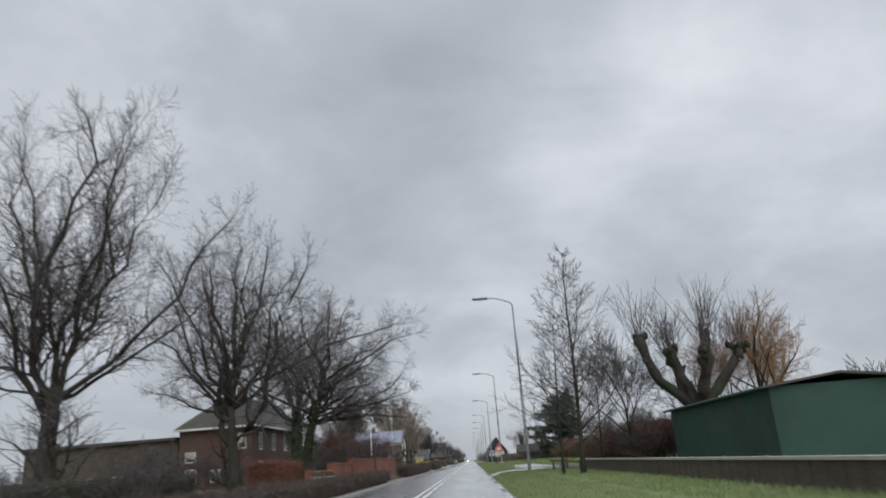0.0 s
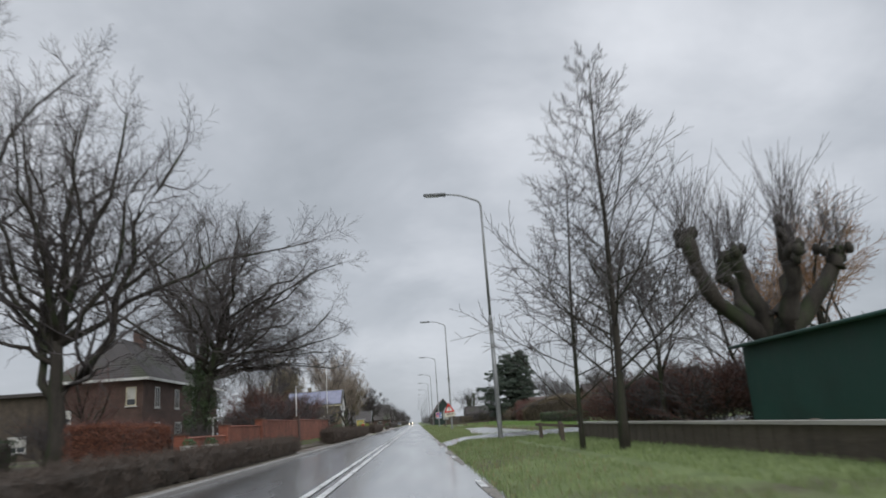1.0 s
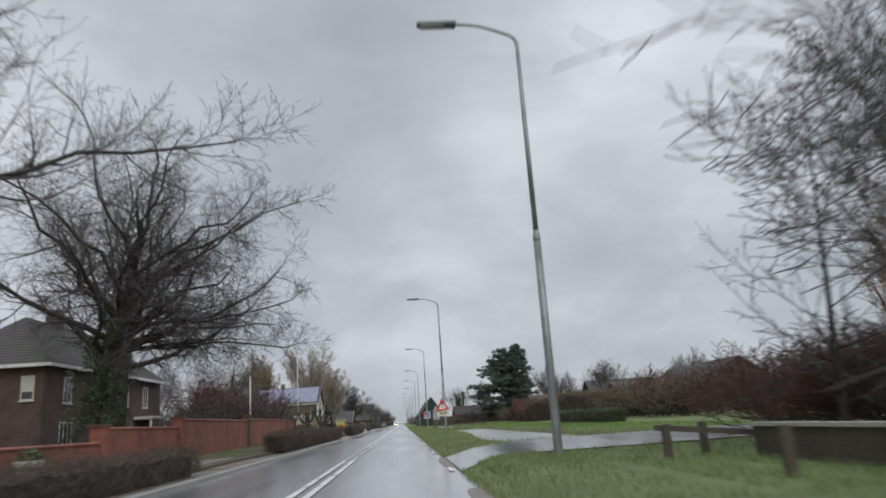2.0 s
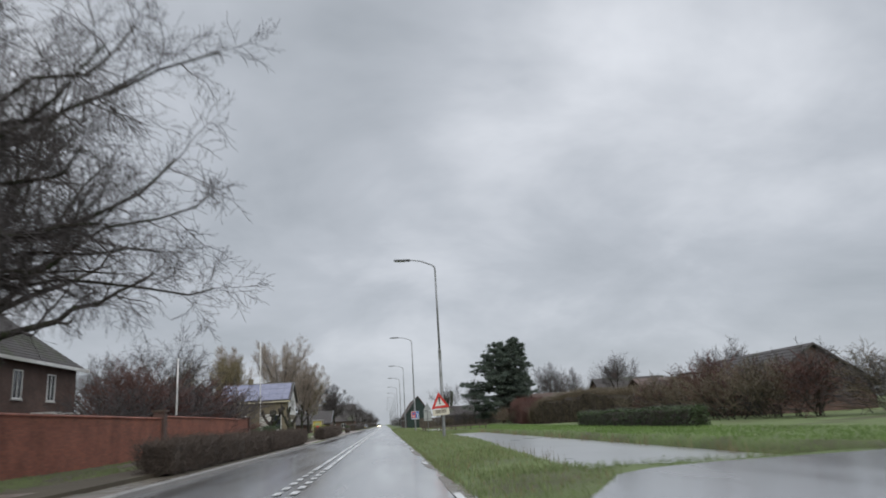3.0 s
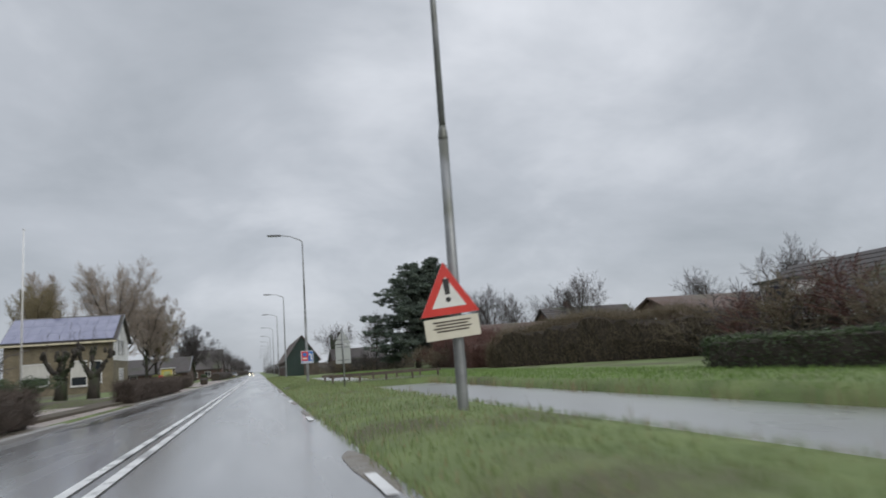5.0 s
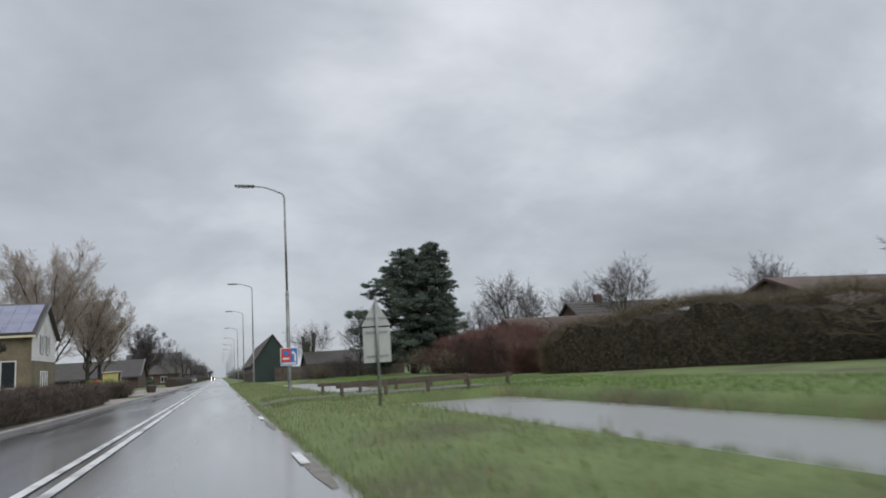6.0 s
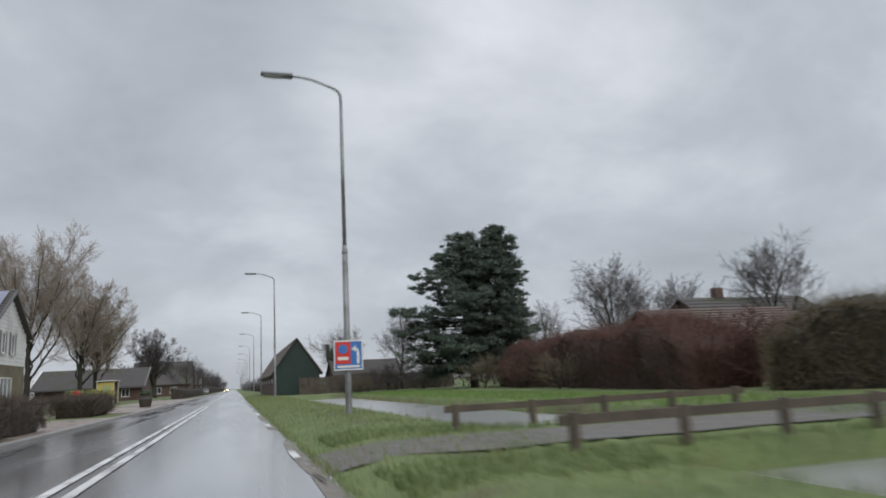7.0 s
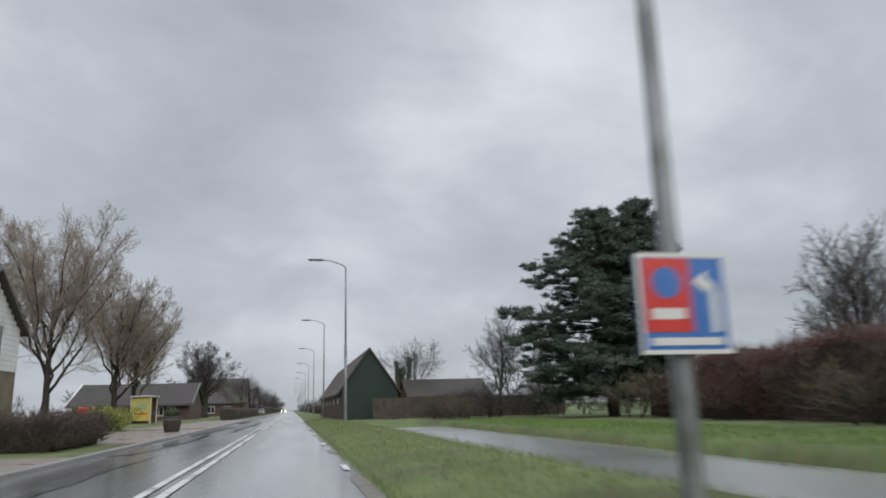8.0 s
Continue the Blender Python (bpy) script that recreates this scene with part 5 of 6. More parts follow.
part("bargeboard", Geo().add([(X1 + 0.41, Y0 - 0.5, EZ - 0.48), (X1 + 0.41, YM, RZ - 0.12), (X1 + 0.41, YM, RZ + 0.16), (X1 + 0.41, Y0 - 0.5, EZ - 0.16),
                              (X1 + 0.47, Y0 - 0.5, EZ - 0.48), (X1 + 0.47, YM, RZ - 0.12), (X1 + 0.47, YM, RZ + 0.16), (X1 + 0.47, Y0 - 0.5, EZ - 0.16)],
                             [(0, 1, 2, 3), (7, 6, 5, 4), (0, 4, 5, 1), (1, 5, 6, 2), (2, 6, 7, 3), (3, 7, 4, 0)]), M_HEAD, h2)
part("chimney", Geo().box(-22.2, -21.5, YM - 0.35, YM + 0.35, RZ - 0.4, RZ + 0.9), M_BRICKOCHRE, h2)
for yy in (YM - 1.1, YM + 1.1):
    window(h2, "e", yy, 4.3, 0.75, 1.5, X1 + 0.04, 0, mat=M_WHITE)
    for s_ in (-0.62, 0.62):
        part("shutter", Geo().box(X1 + 0.04, X1 + 0.08, yy + s_ - 0.16, yy + s_ + 0.16, 4.25, 5.85), M_HEAD, h2, "dark shutter")
window(h2, "e", YM, 0.8, 2.6, 1.9, X1, 2)
window(h2, "s", -22.7, 1.25, 2.6, 2.35, Y0, 0, curtain=True)
window(h2, "s", -18.55, 1.0, 1.6, 2.7, Y0, 0, mat=M_WHITE, curtain=True)
window(h2, "s", -16.9, 1.25, 1.2, 2.35, Y0, 0)

# long farm shed with a deep dark roof, set back beyond the apron
fs = thing("farm_shed", "long low farm shed with deep dark grey roof", "building", pose(0, 0, 0))
part("wall", Geo().box(-29.5, -14.2, 232, 246, 0.1, 2.5), M_BRICKDARK, fs)
part("gable", Geo().prism([(232, 2.5), (246, 2.5), (239, 5.3)], "x", -29.5, -14.2), M_BRICKDARK, fs)
for ya, yb in ((231.2, 239.0), (246.8, 239.0)):
    rf_ = part("roof", Geo().prism([(ya, 2.2), (yb, 5.35), (yb, 5.5), (ya, 2.35)], "x", -30.1, -13.8), M_TILE, fs)
    if ya < yb:
        tile_rows(rf_, (-30.1, ya, 2.35), (-13.8, ya, 2.35), (-30.1, yb, 5.5), (-13.8, yb, 5.5), M_TILE, 14)
part("verge_board", Geo().prism([(231.2, 2.2), (239.0, 5.35), (239.0, 5.62), (231.2, 2.47)], "x", -30.35, -30.1), M_WHITE, fs, "white verge board")
part("verge_board", Geo().prism([(231.2, 2.2), (239.0, 5.35), (239.0, 5.62), (231.2, 2.47)], "x", -13.8, -13.6), M_HEAD, fs)
window(fs, "s", -16.6, 0.8, 1.2, 1.2, 232, 1)
window(fs, "s", -18.2, 0.8, 1.2, 1.2, 232, 1)
window(fs, "s", -24.5, 0.9, 1.5, 1.2, 232, 1)
part("gutter", Geo().box(-30.0, -13.9, 231.02, 231.17, 2.15, 2.3), M_HEAD, fs)

# farmhouses farther along on the left
for x0, x1, y0, y1, ez, rz in ((-24.0, -10.5, 296, 309, 3.2, 8.6), (-20.0, -9.5, 330, 340, 3.0, 7.2)):
    b = thing("farmhouse", "brown brick farmhouse with a steep dark roof", "house", pose(0, 0, 0))
    part("wall", Geo().box(x0, x1, y0, y1, 0.05, ez), M_BRICKDARK, b)
    ym = (y0 + y1) / 2
    part("gable", Geo().prism([(y0, ez), (y1, ez), (ym, rz - 0.2)], "x", x0, x1), M_BRICKDARK, b)
    for ye in (y0 - 0.5, y1 + 0.5):
        part("roof", Geo().prism([(ye, ez - 0.3), (ym, rz), (ym, rz + 0.2), (ye, ez - 0.1)], "x", x0 - 0.3, x1 + 0.3), M_TILE, b)
    part("chimney", Geo().box(x0 + 4, x0 + 4.9, ym - 0.4, ym + 0.4, rz - 0.4, rz + 1.0), M_BRICKDARK, b)
    for k in range(3):
        window(b, "s", x0 + 2.4 + k * 3.6, 0.9, 1.6, 1.5, y0, 1)

# dark green gabled barn, its flank of brown brick
bn_ = thing("green_barn", "old barn with dark green boarded gable and brick flank", "barn", pose(0, 0, 0))
X0, X1, Y0, Y1, EZ, RZ = 4.15, 8.95, 187.0, 232.0, 2.7, 6.1
XM = 6.55
part("wall", Geo().box(X0, X1, Y0, Y1, 0.0, EZ), M_BRICKDARK, bn_)
gw = part("gable", Geo().prism([(X0, EZ), (X1, EZ), (XM, RZ - 0.1)], "y", Y0, Y1), M_BRICKDARK, bn_)
for i in range(24):
    xa, xb = X0 + i * 0.2, X0 + i * 0.2 + 0.192
    za, zb = (EZ + (RZ - 0.15 - EZ) * (1 - abs(v - XM) / (XM - X0)) for v in (xa, xb))
    part("board", Geo().prism([(xa, 0.05), (xb, 0.05), (xb, zb), (xa, za)], "y", Y0 - 0.03, Y0), M_BARNBOARD, gw)
for xe, xo in ((X0, -0.35), (X1, 0.35)):
    zz = EZ - 0.35 * (RZ - EZ) / (XM - X0)
    rr_ = part("roof", Geo().prism([(xe + xo, zz), (XM, RZ), (XM, RZ + 0.14), (xe + xo, zz + 0.14)], "y", Y0 - 0.2, Y1 + 0.2), M_TILERED, bn_)
    tile_rows(rr_, (xe + xo, Y0 - 0.2, zz + 0.14), (xe + xo, Y1 + 0.2, zz + 0.14), (XM, Y0 - 0.2, RZ + 0.14), (XM, Y1 + 0.2, RZ + 0.14), M_TILERED, 12)
part("bargeboard", Geo().prism([(X0 - 0.4, EZ - 0.55), (XM, RZ - 0.02), (XM, RZ + 0.16), (X0 - 0.4, EZ - 0.35)], "y", Y0 - 0.26, Y0 - 0.2), M_BARNBOARD, bn_)
part("door", Geo().box(5.5, 7.6, Y0 - 0.06, Y0 - 0.03, 0.05, 2.5), M_BARNBOARD, bn_)
for yy in (192, 199, 206, 213, 220, 227):
    part("vent", Geo().box(X0 - 0.03, X0, yy - 0.5, yy + 0.5, 1.5, 2.0), M_WHITE, bn_, "pale stable window")
# brown boarded fence between barn and gardens
fb = thing("board_fence", "weathered brown board fence beside the barn", "fence", pose(6.6, 184.5, 0.1))
bd2 = Geo().box(0.006, 0.194, -0.015, 0.015, 0.0, 1.75).mesh("fence_board")
bd2.materials.append(M_TIMBER)
for i in range(84):
    part("board", bd2, M_TIMBER, fb, m=pose(i * 0.2, 0.004 * (i % 4), 0))
for i in range(9):
    part("post", soft_box(0.1, 0.1, 1.85, 0.01), M_TIMBER, fb, m=pose(i * 2.0, 0.07, 0))

# low houses with red-brown roofs among the trees on the right
for i, (x0, x1, y0, y1, ez, rz, mt) in enumerate(((20.0, 28.5, 136, 144, 2.1, 3.8, M_TILERED), (13.4, 23.0, 208, 216, 2.3, 4.2, M_TILE), (33, 44, 150, 160, 2.8, 6.0, M_TILE))):
    b = thing("bungalow", "low brick bungalow with a weathered red-brown roof", "house", pose(0, 0, 0))
    part("wall", Geo().box(x0, x1, y0, y1, 0.05, ez), M_BRICKDARK, b)
    part("gable", Geo().prism([(y0, ez), (y1, ez), ((y0 + y1) / 2, rz - 0.1)], "x", x0, x1), M_BRICKDARK, b)
    for ye, yo in ((y0, -0.5), (y1, 0.5)):
        zz = ez - 0.5 * (rz - ez) / ((y1 - y0) / 2)
        q = part("roof", Geo().prism([(ye + yo, zz), ((y0 + y1) / 2, rz), ((y0 + y1) / 2, rz + 0.15), (ye + yo, zz + 0.15)], "x", x0 - 0.3, x1 + 0.3), mt, b)
        if yo < 0:
            tile_rows(q, (x0 - 0.3, ye + yo, zz + 0.15), (x1 + 0.3, ye + yo, zz + 0.15), (x0 - 0.3, (y0 + y1) / 2, rz + 0.15), (x1 + 0.3, (y0 + y1) / 2, rz + 0.15), mt, 12)
    for k in range(3):
        window(b, "s", x0 + 2.2 + k * 3.2, 0.9, 1.7, 1.3, y0, 1)
    if i == 2:
        part("chimney", Geo().box(x0 + 3, x0 + 3.7, (y0 + y1) / 2 - 0.3, (y0 + y1) / 2 + 0.3, rz - 0.3, rz + 0.9), M_BRICKDARK, b)

# brick bungalows across the ditch, one with a white dormer, one with its gable to the road
b = thing("bungalow", "brick bungalow with white fascia and white dormer", "house", pose(0, 0, 0))
part("wall", Geo().box(28, 37, 96, 113, 0.05, 2.1), M_BRICKDARK, b)
part("gable", Geo().prism([(28, 2.1), (37, 2.1), (32.5, 5.0)], "y", 96, 113), M_BRICKDARK, b)
for xa in (27.5, 37.5):
    q = part("roof", Geo().prism([(xa, 1.8), (32.5, 5.1), (32.5, 5.25), (xa, 1.95)], "y", 95.6, 113.4), M_TILE, b)
    if xa < 30:
        tile_rows(q, (xa, 95.6, 1.95), (xa, 113.4, 1.95), (32.5, 95.6, 5.25), (32.5, 113.4, 5.25), M_TILE, 12)
part("fascia", Geo().box(27.36, 27.5, 95.6, 113.4, 1.72, 1.98), M_WHITE, b, "white fascia board")
dm = part("dormer", Geo().box(28.6, 32.0, 108.9, 111.6, 2.5, 4.0), M_WHITE, b, "white boarded dormer")
part("dormer_roof", Geo().box(28.3, 32.3, 108.7, 111.8, 4.0, 4.15), M_TILE, dm)
part("dormer_pane", Geo().box(28.55, 28.595, 109.4, 111.1, 2.9, 3.8), M_PANE, dm)
for yy in (98.5, 102.5, 107.0, 111.0):
    part("window", Geo().box(27.96, 27.995, yy - 0.9, yy + 0.9, 0.8, 1.7), M_PANE, b)
    part("window_rail", Geo().box(27.92, 27.958, yy - 1.0, yy + 1.0, 0.7, 0.79), M_WHITE, b)
b = thing("bungalow", "brown brick house with its gable towards the ditch", "house", pose(0, 0, 0))
part("wall", Geo().box(28, 38, 117.0, 128.2, 0.05, 2.2), M_BRICKDARK, b)
part("gable", Geo().prism([(117.0, 2.2), (128.2, 2.2), (122.6, 4.25)], "x", 28, 38), M_BRICKDARK, b)
for ya in (116.5, 128.7):
    part("roof", Geo().prism([(ya, 1.95), (122.6, 4.3), (122.6, 4.45), (ya, 2.1)], "x", 27.7, 38.3), M_TILERED, b)
part("wing", Geo().box(29, 37, 128.6, 134.0, 0.05, 1.7), M_BRICKDARK, b)
part("wing_roof", Geo().box(28.7, 37.3, 128.75, 134.3, 1.7, 1.86), M_TILE, b)
for yy, z0, w, h in ((119.6, 0.7, 1.6, 1.1), (125.4, 0.7, 1.6, 1.1), (122.6, 2.5, 1.2, 0.9)):
    wn = part("window", Geo().box(27.96, 27.995, yy - w / 2, yy + w / 2, z0, z0 + h), M_PANE, b)
    for u0, u1, v0, v1 in ((-w / 2, w / 2, 0, 0.09), (-w / 2, w / 2, h - 0.09, h), (-w / 2, -w / 2 + 0.09, 0.09, h - 0.09), (w / 2 - 0.09, w / 2, 0.09, h - 0.09)):
        part("frame", Geo().box(27.91, 27.958, yy + u0, yy + u1, z0 + v0, z0 + v1), M_WHITE, wn)
wn = part("window", Geo().box(28.955, 28.995, 130.0, 132.0, 0.6, 1.5), M_PANE, b)
part("frame", Geo().box(28.9, 28.95, 129.9, 132.1, 0.5, 0.6), M_WHITE, wn)
part("frame", Geo().box(28.9, 28.95, 129.9, 132.1, 1.5, 1.58), M_WHITE, wn)
hedge("evergreen_hedge", "clipped dark green hedge along the far ditch lawn", 14.0, 15.0, 77.0, 97.0, 1.15, 216, M_TWIG, density=120, leaf=M_SHRUBGREEN, leaf_count=16000, z0=0.08)

# ---- left gardens ----
gwall = thing("garden_wall", "long orange-red brick garden wall stepping up, with dark pillars", "garden wall", kind="structure")
for y0, y1, h in ((48.5, 56.0, 1.08), (56.0, 65.0, 1.58), (65.0, 80.4, 1.95), (80.4, 102.2, 2.05)):
    part("wall_panel", Geo().box(-10.95, -10.70, y0 + 0.25, y1 - 0.25, 0.0, h), M_BRICKRED, gwall)
    part("coping", Geo().prism([(-11.0, h), (-10.65, h), (-10.65, h + 0.04), (-10.825, h + 0.09), (-11.0, h + 0.04)], "y", y0 + 0.25, y1 - 0.25), M_BRICKRED, gwall)
for yy, h in ((48.5, 1.25), (56.0, 1.68), (65.0, 2.05), (80.4, 2.3), (102.2, 2.2)):
    p_ = part("pillar", Geo().box(-11.08, -10.57, yy - 0.26, yy + 0.26, 0.0, h), M_BRICKDARK if yy > 70 else M_BRICKRED, gwall)
    part("pillar_cap", Geo().box(-11.14, -10.51, yy - 0.32, yy + 0.32, h, h + 0.08), M_TILERED, p_, "tiled pillar cap")
hedge("garden_hedge", "low clipped dark brown hedge along the kerb", -6.65, -5.6, 4.0, 50.0, 0.64, 101, M_TWIGHEDGE, density=330)
hedge("garden_hedge", "clipped brown hedge in front of the brick wall", -6.7, -5.6, 64.4, 97.4, 0.85, 102, M_TWIGHEDGE, density=520, ragged=0.2)
hedge("garden_hedge", "clipped brown hedge beside the clinker drive", -6.7, -5.6, 112.5, 134.0, 0.95, 103, M_TWIGHEDGE, density=480, ragged=0.2)
hedge("rust_hedge", "rust-brown leafy beech hedge behind the drive", -13.4, -11.3, 42.6, 49.0, 1.9, 104, M_TWIGRED, density=420, leaf=M_BEECH, leaf_count=26000, ragged=0.35, swell=0.04, leaf_size=(0.018, 0.038))
hedge("lawn_hedge", "low dark evergreen hedge by the lawn", -20.0, -18.8, 30.0, 50.0, 1.6, 105, M_TWIG, density=120, leaf=M_IVY, leaf_count=9000)
FINE = dict(OAK, levels=4, kids=[7, 7, 6, 4, 3], thin=0.0075, wig=[0.08, 0.15, 0.17, 0.22, 0.25], up=[0.02, 0.07, 0.09, 0.06, 0.04],
            angle=[46, 44, 42, 42, 40], ratio=[0.95, 0.62, 0.56, 0.52, 0.5], segs=(7, 5, 5, 3, 2, 1))
limb_tree("bare_tree", "very tall leafless tree with several long leaning stems", -27.4, 46.0, (7.5, 0.60, 0.42, 0.3),
          ((3.5, 10, 1.8, 23.6, 1.1, 0.32), (5.0, 175, 4.0, 19.0, 1.1, 0.26), (5.5, 0, 6.6, 16.6, 1.12, 0.28), (6.5, 355, 9.2, 11.6, 1.05, 0.21), (6.4, 190, 2.4, 19.6, 1.05, 0.18), (6.2, 345, 4.2, 18.4, 1.1, 0.18),
           (6.5, 5, 8.2, 7.4, 1.15, 0.17), (5.0, 90, 5.0, 16.0, 1.1, 0.2), (5.0, 270, 5.0, 15.0, 1.1, 0.2), (6.0, 200, 6.0, 11.0, 1.1, 0.17),
           (7.0, 30, 5.0, 16.5, 1.1, 0.18), (7.0, 330, 3.8, 19.0, 1.1, 0.18)),
          dict(FINE, thin=0.009, kids=[7, 7, 8, 5, 3], angle=[40, 40, 42, 42, 40], up=[0.02, 0.1, 0.10, 0.07, 0.05]), 111, kids=1.05, reach=0.22)
limb_tree("bare_tree", "tall spreading leafless oak beside the road", -14.8, 45.3, (5.4, 0.42, 0.20, -0.25),
          ((1.7, 8, 3.2, 12.1, 1.2, 0.27), (2.6, 182, 2.2, 12.0, 1.25, 0.22), (4.8, 100, 1.5, 10.8, 1.0, 0.22), (4.8, 175, 2.3, 10.4, 1.1, 0.20), (4.8, 0, 2.2, 10.4, 1.1, 0.20), (5.0, 355, 4.2, 8.2, 1.1, 0.17),
           (4.6, 180, 5.6, 6.6, 1.1, 0.15), (4.2, 185, 5.5, 1.9, 0.8, 0.12), (4.5, 172, 4.2, 9.5, 1.0, 0.15), (5.2, 270, 5.0, 8.0, 1.1, 0.16),
           (5.2, 90, 5.0, 8.0, 1.1, 0.16), (5.3, 225, 4.5, 8.5, 1.1, 0.14), (5.3, 315, 4.5, 9.0, 1.1, 0.14), (5.0, 46, 12.0, 6.0, 0.75, 0.15), (5.3, 10, 5.5, 5.0, 0.9, 0.11)),
          FINE, 118, kids=1.4, reach=0.26)
limb_tree("bare_tree", "broad leaning leafless oak with long low limbs", -14.9, 64.0, (9.0, 0.54, 0.22, 2.2),
          ((4.8, 0, 8.2, 3.4, 1.2, 0.17), (6.0, 10, 7.6, 5.4, 1.0, 0.17), (6.2, 352, 7.8, 2.6, 1.0, 0.15), (5.6, 8, 8.0, 1.2, 0.8, 0.13), (5.2, 20, 7.0, 0.6, 0.7, 0.11), (7.4, 5, 6.4, 4.6, 1.0, 0.14), (5.0, 356, 7.4, -0.5, 0.7, 0.10), (5.3, 30, 7.2, -0.2, 0.7, 0.10), (8.6, 80, 1.6, 7.0, 1.0, 0.19), (6.6, 178, 5.0, 8.8, 1.1, 0.19),
           (5.6, 200, 7.0, 5.6, 1.0, 0.16), (4.9, 352, 7.6, 1.3, 0.8, 0.12), (5.0, 270, 6.0, 4.4, 1.0, 0.14), (5.8, 60, 6.4, 6.0, 1.0, 0.16), (6.4, 120, 6.0, 5.8, 1.0, 0.15),
           (6.8, 300, 5.0, 5.2, 1.0, 0.14), (7.6, 25, 6.4, 5.0, 1.0, 0.14), (7.4, 235, 5.0, 6.6, 1.0, 0.14), (7.0, 335, 6.6, 3.8, 1.0, 0.14), (8.2, 150, 3.4, 7.4, 1.0, 0.15), (8.6, 350, 3.0, 5.8, 1.0, 0.13),
           (5.4, 40, 5.6, 2.6, 0.9, 0.12), (5.2, 320, 6.4, 2.2, 0.9, 0.12)),
          dict(FINE, thin=0.0065, kids=[7, 7, 8, 5, 3], up=[0.02, 0.05, 0.0, -0.05, -0.05], angle=[46, 54, 50, 44, 40], ratio=[0.95, 0.62, 0.62, 0.62, 0.5]), 120, kids=1.35, reach=0.24, gnarl=0.044)
limb_tree("bare_tree", "stout leafless oak with an ivy-clad trunk before the brick house", -18.8, 78.2, (7.5, 0.66, 0.5, 0.1),
          [(5.7 + 0.11 * i, i * 137.5 + 15, (8.9 - 0.36 * i) * (1 - 0.14 * math.cos(math.radians(i * 137.5 + 15))), 3.4 + 0.56 * i, 1.0, 0.22 - 0.005 * i) for i in range(18)],
          dict(FINE, thin=0.0075), 122, kids=1.0, reach=0.26)
IVY = (("dark green ivy wrapped round the leaning oak", -14.3, 64.0, 1.0, 7.0, 0.42, 3200),
       ("dark green ivy covering a stout trunk", -18.8, 78.2, 0.6, 7.2, 0.48, 6500))
for lab, x, y, za, zb, wide_, n in IVY:
    r_ = np.random.default_rng(int(n))
    cs = [(r_.normal(0, wide_), r_.normal(0, wide_), za + (zb - za) * r_.random()) for _ in range(34)]
    iv = thing("ivy", lab, "ivy", pose(x, y, 0.2))
    part("foliage", leaf_cloud(n, cs, [0.6] * 34, n, (0.05, 0.11)), M_IVY, iv)
for i, (x, y, h, S, tw, w) in enumerate((
        (-21.5, 114, 11.2, OAK, M_TWIG, 1.1), (-19.0, 106, 6.5, SHRUB, M_TWIG, 1.1), (-18.5, 100, 7.2, MAPLE, M_TWIGRED, 1.2), (-25.0, 134, 11.0, MAPLE, M_TWIGGREEN, 1.0),
        (-23.5, 126, 7.5, OAK, M_TWIG, 1.1), (-29.0, 125, 10.5, MAPLE, M_TWIG, 1.1), (-28.5, 150, 9.0, MAPLE, M_TWIG, 1.0), (-33.0, 112, 12.0, OAK, M_TWIG, 1.0),
        (-37.0, 140, 13.0, MAPLE, M_TWIG, 1.0), (-20.0, 60, 7.0, SHRUB, M_TWIGRED, 1.2), (-21.0, 36, 7.0, SHRUB, M_TWIG, 1.2))):
    bare_tree("bare_tree", "leafless garden tree with dense fine twigs", x, y, h, 0.2, S, 120 + i, twig=tw, trunk_share=0.3, width=w)
for x, y, h, wide_, seed, tw, lab in (
        (-21.0, 193.0, 19.0, 4.4, 141, M_TWIGBROWN, "tall rounded leafless poplar with brown twigs"),
        (-34.8, 208.0, 20.0, 2.6, 142, M_TWIGBROWN, "slim upright leafless poplar with brown twigs"),
        (-18.4, 206.0, 15.6, 3.6, 143, M_TWIGBROWN, "shorter leafless poplar with yellow-brown twigs"),
        (-30.5, 188.0, 15.5, 2.6, 144, M_TWIGGREEN, "leafless poplar behind the ochre house"),
        (-17.6, 212.0, 13.4, 3.0, 145, M_TWIGGREEN, "low leafless poplar with yellow-brown twigs by the garden")):
    limb_tree("poplar_tree", lab, x, y, (0.62 * h, 0.34, 0.10, 0.2),
              [(h * (0.14 + 0.028 * i), i * 137.5, wide_ * (1.25 - 0.034 * i), h * (0.52 - 0.008 * i), 1.0, 0.15 - 0.005 * i) for i in range(15)],
              dict(FINE, thin=0.0115, angle=[30, 34, 36, 38, 36], up=[0.02, 0.1, 0.12, 0.1, 0.06], kids=[7, 7, 8, 5, 3]), seed, twig=tw, kids=1.7, reach=0.27,
              group="poplars beside the ochre house")
limb_tree("bare_tree", "round-headed leafless tree with a stout trunk near the farm shed", -15.6, 262.0, (4.6, 0.72, 0.6, 0.0),
          [(3.4 + 0.12 * (i % 5), i * 137.5, 5.4 * math.sin(math.radians(8 + 4.4 * i)), 8.0 * math.cos(math.radians(6 + 3.9 * i)) + 0.6, 1.0, 0.15) for i in range(20)],
          dict(FINE, thin=0.011, kids=[7, 7, 8, 6, 3], angle=[46, 44, 42, 42, 40]), 146, kids=1.8, reach=0.22)
pollard_willow(-13.2, 130.6, 4.7, 151, "small pollard tree in front of the ochre house", 4, 3, 0.78)
pollard_willow(-11.3, 131.4, 5.1, 152, "small pollard tree with dark knobbly arms", 3, 3, 0.76)

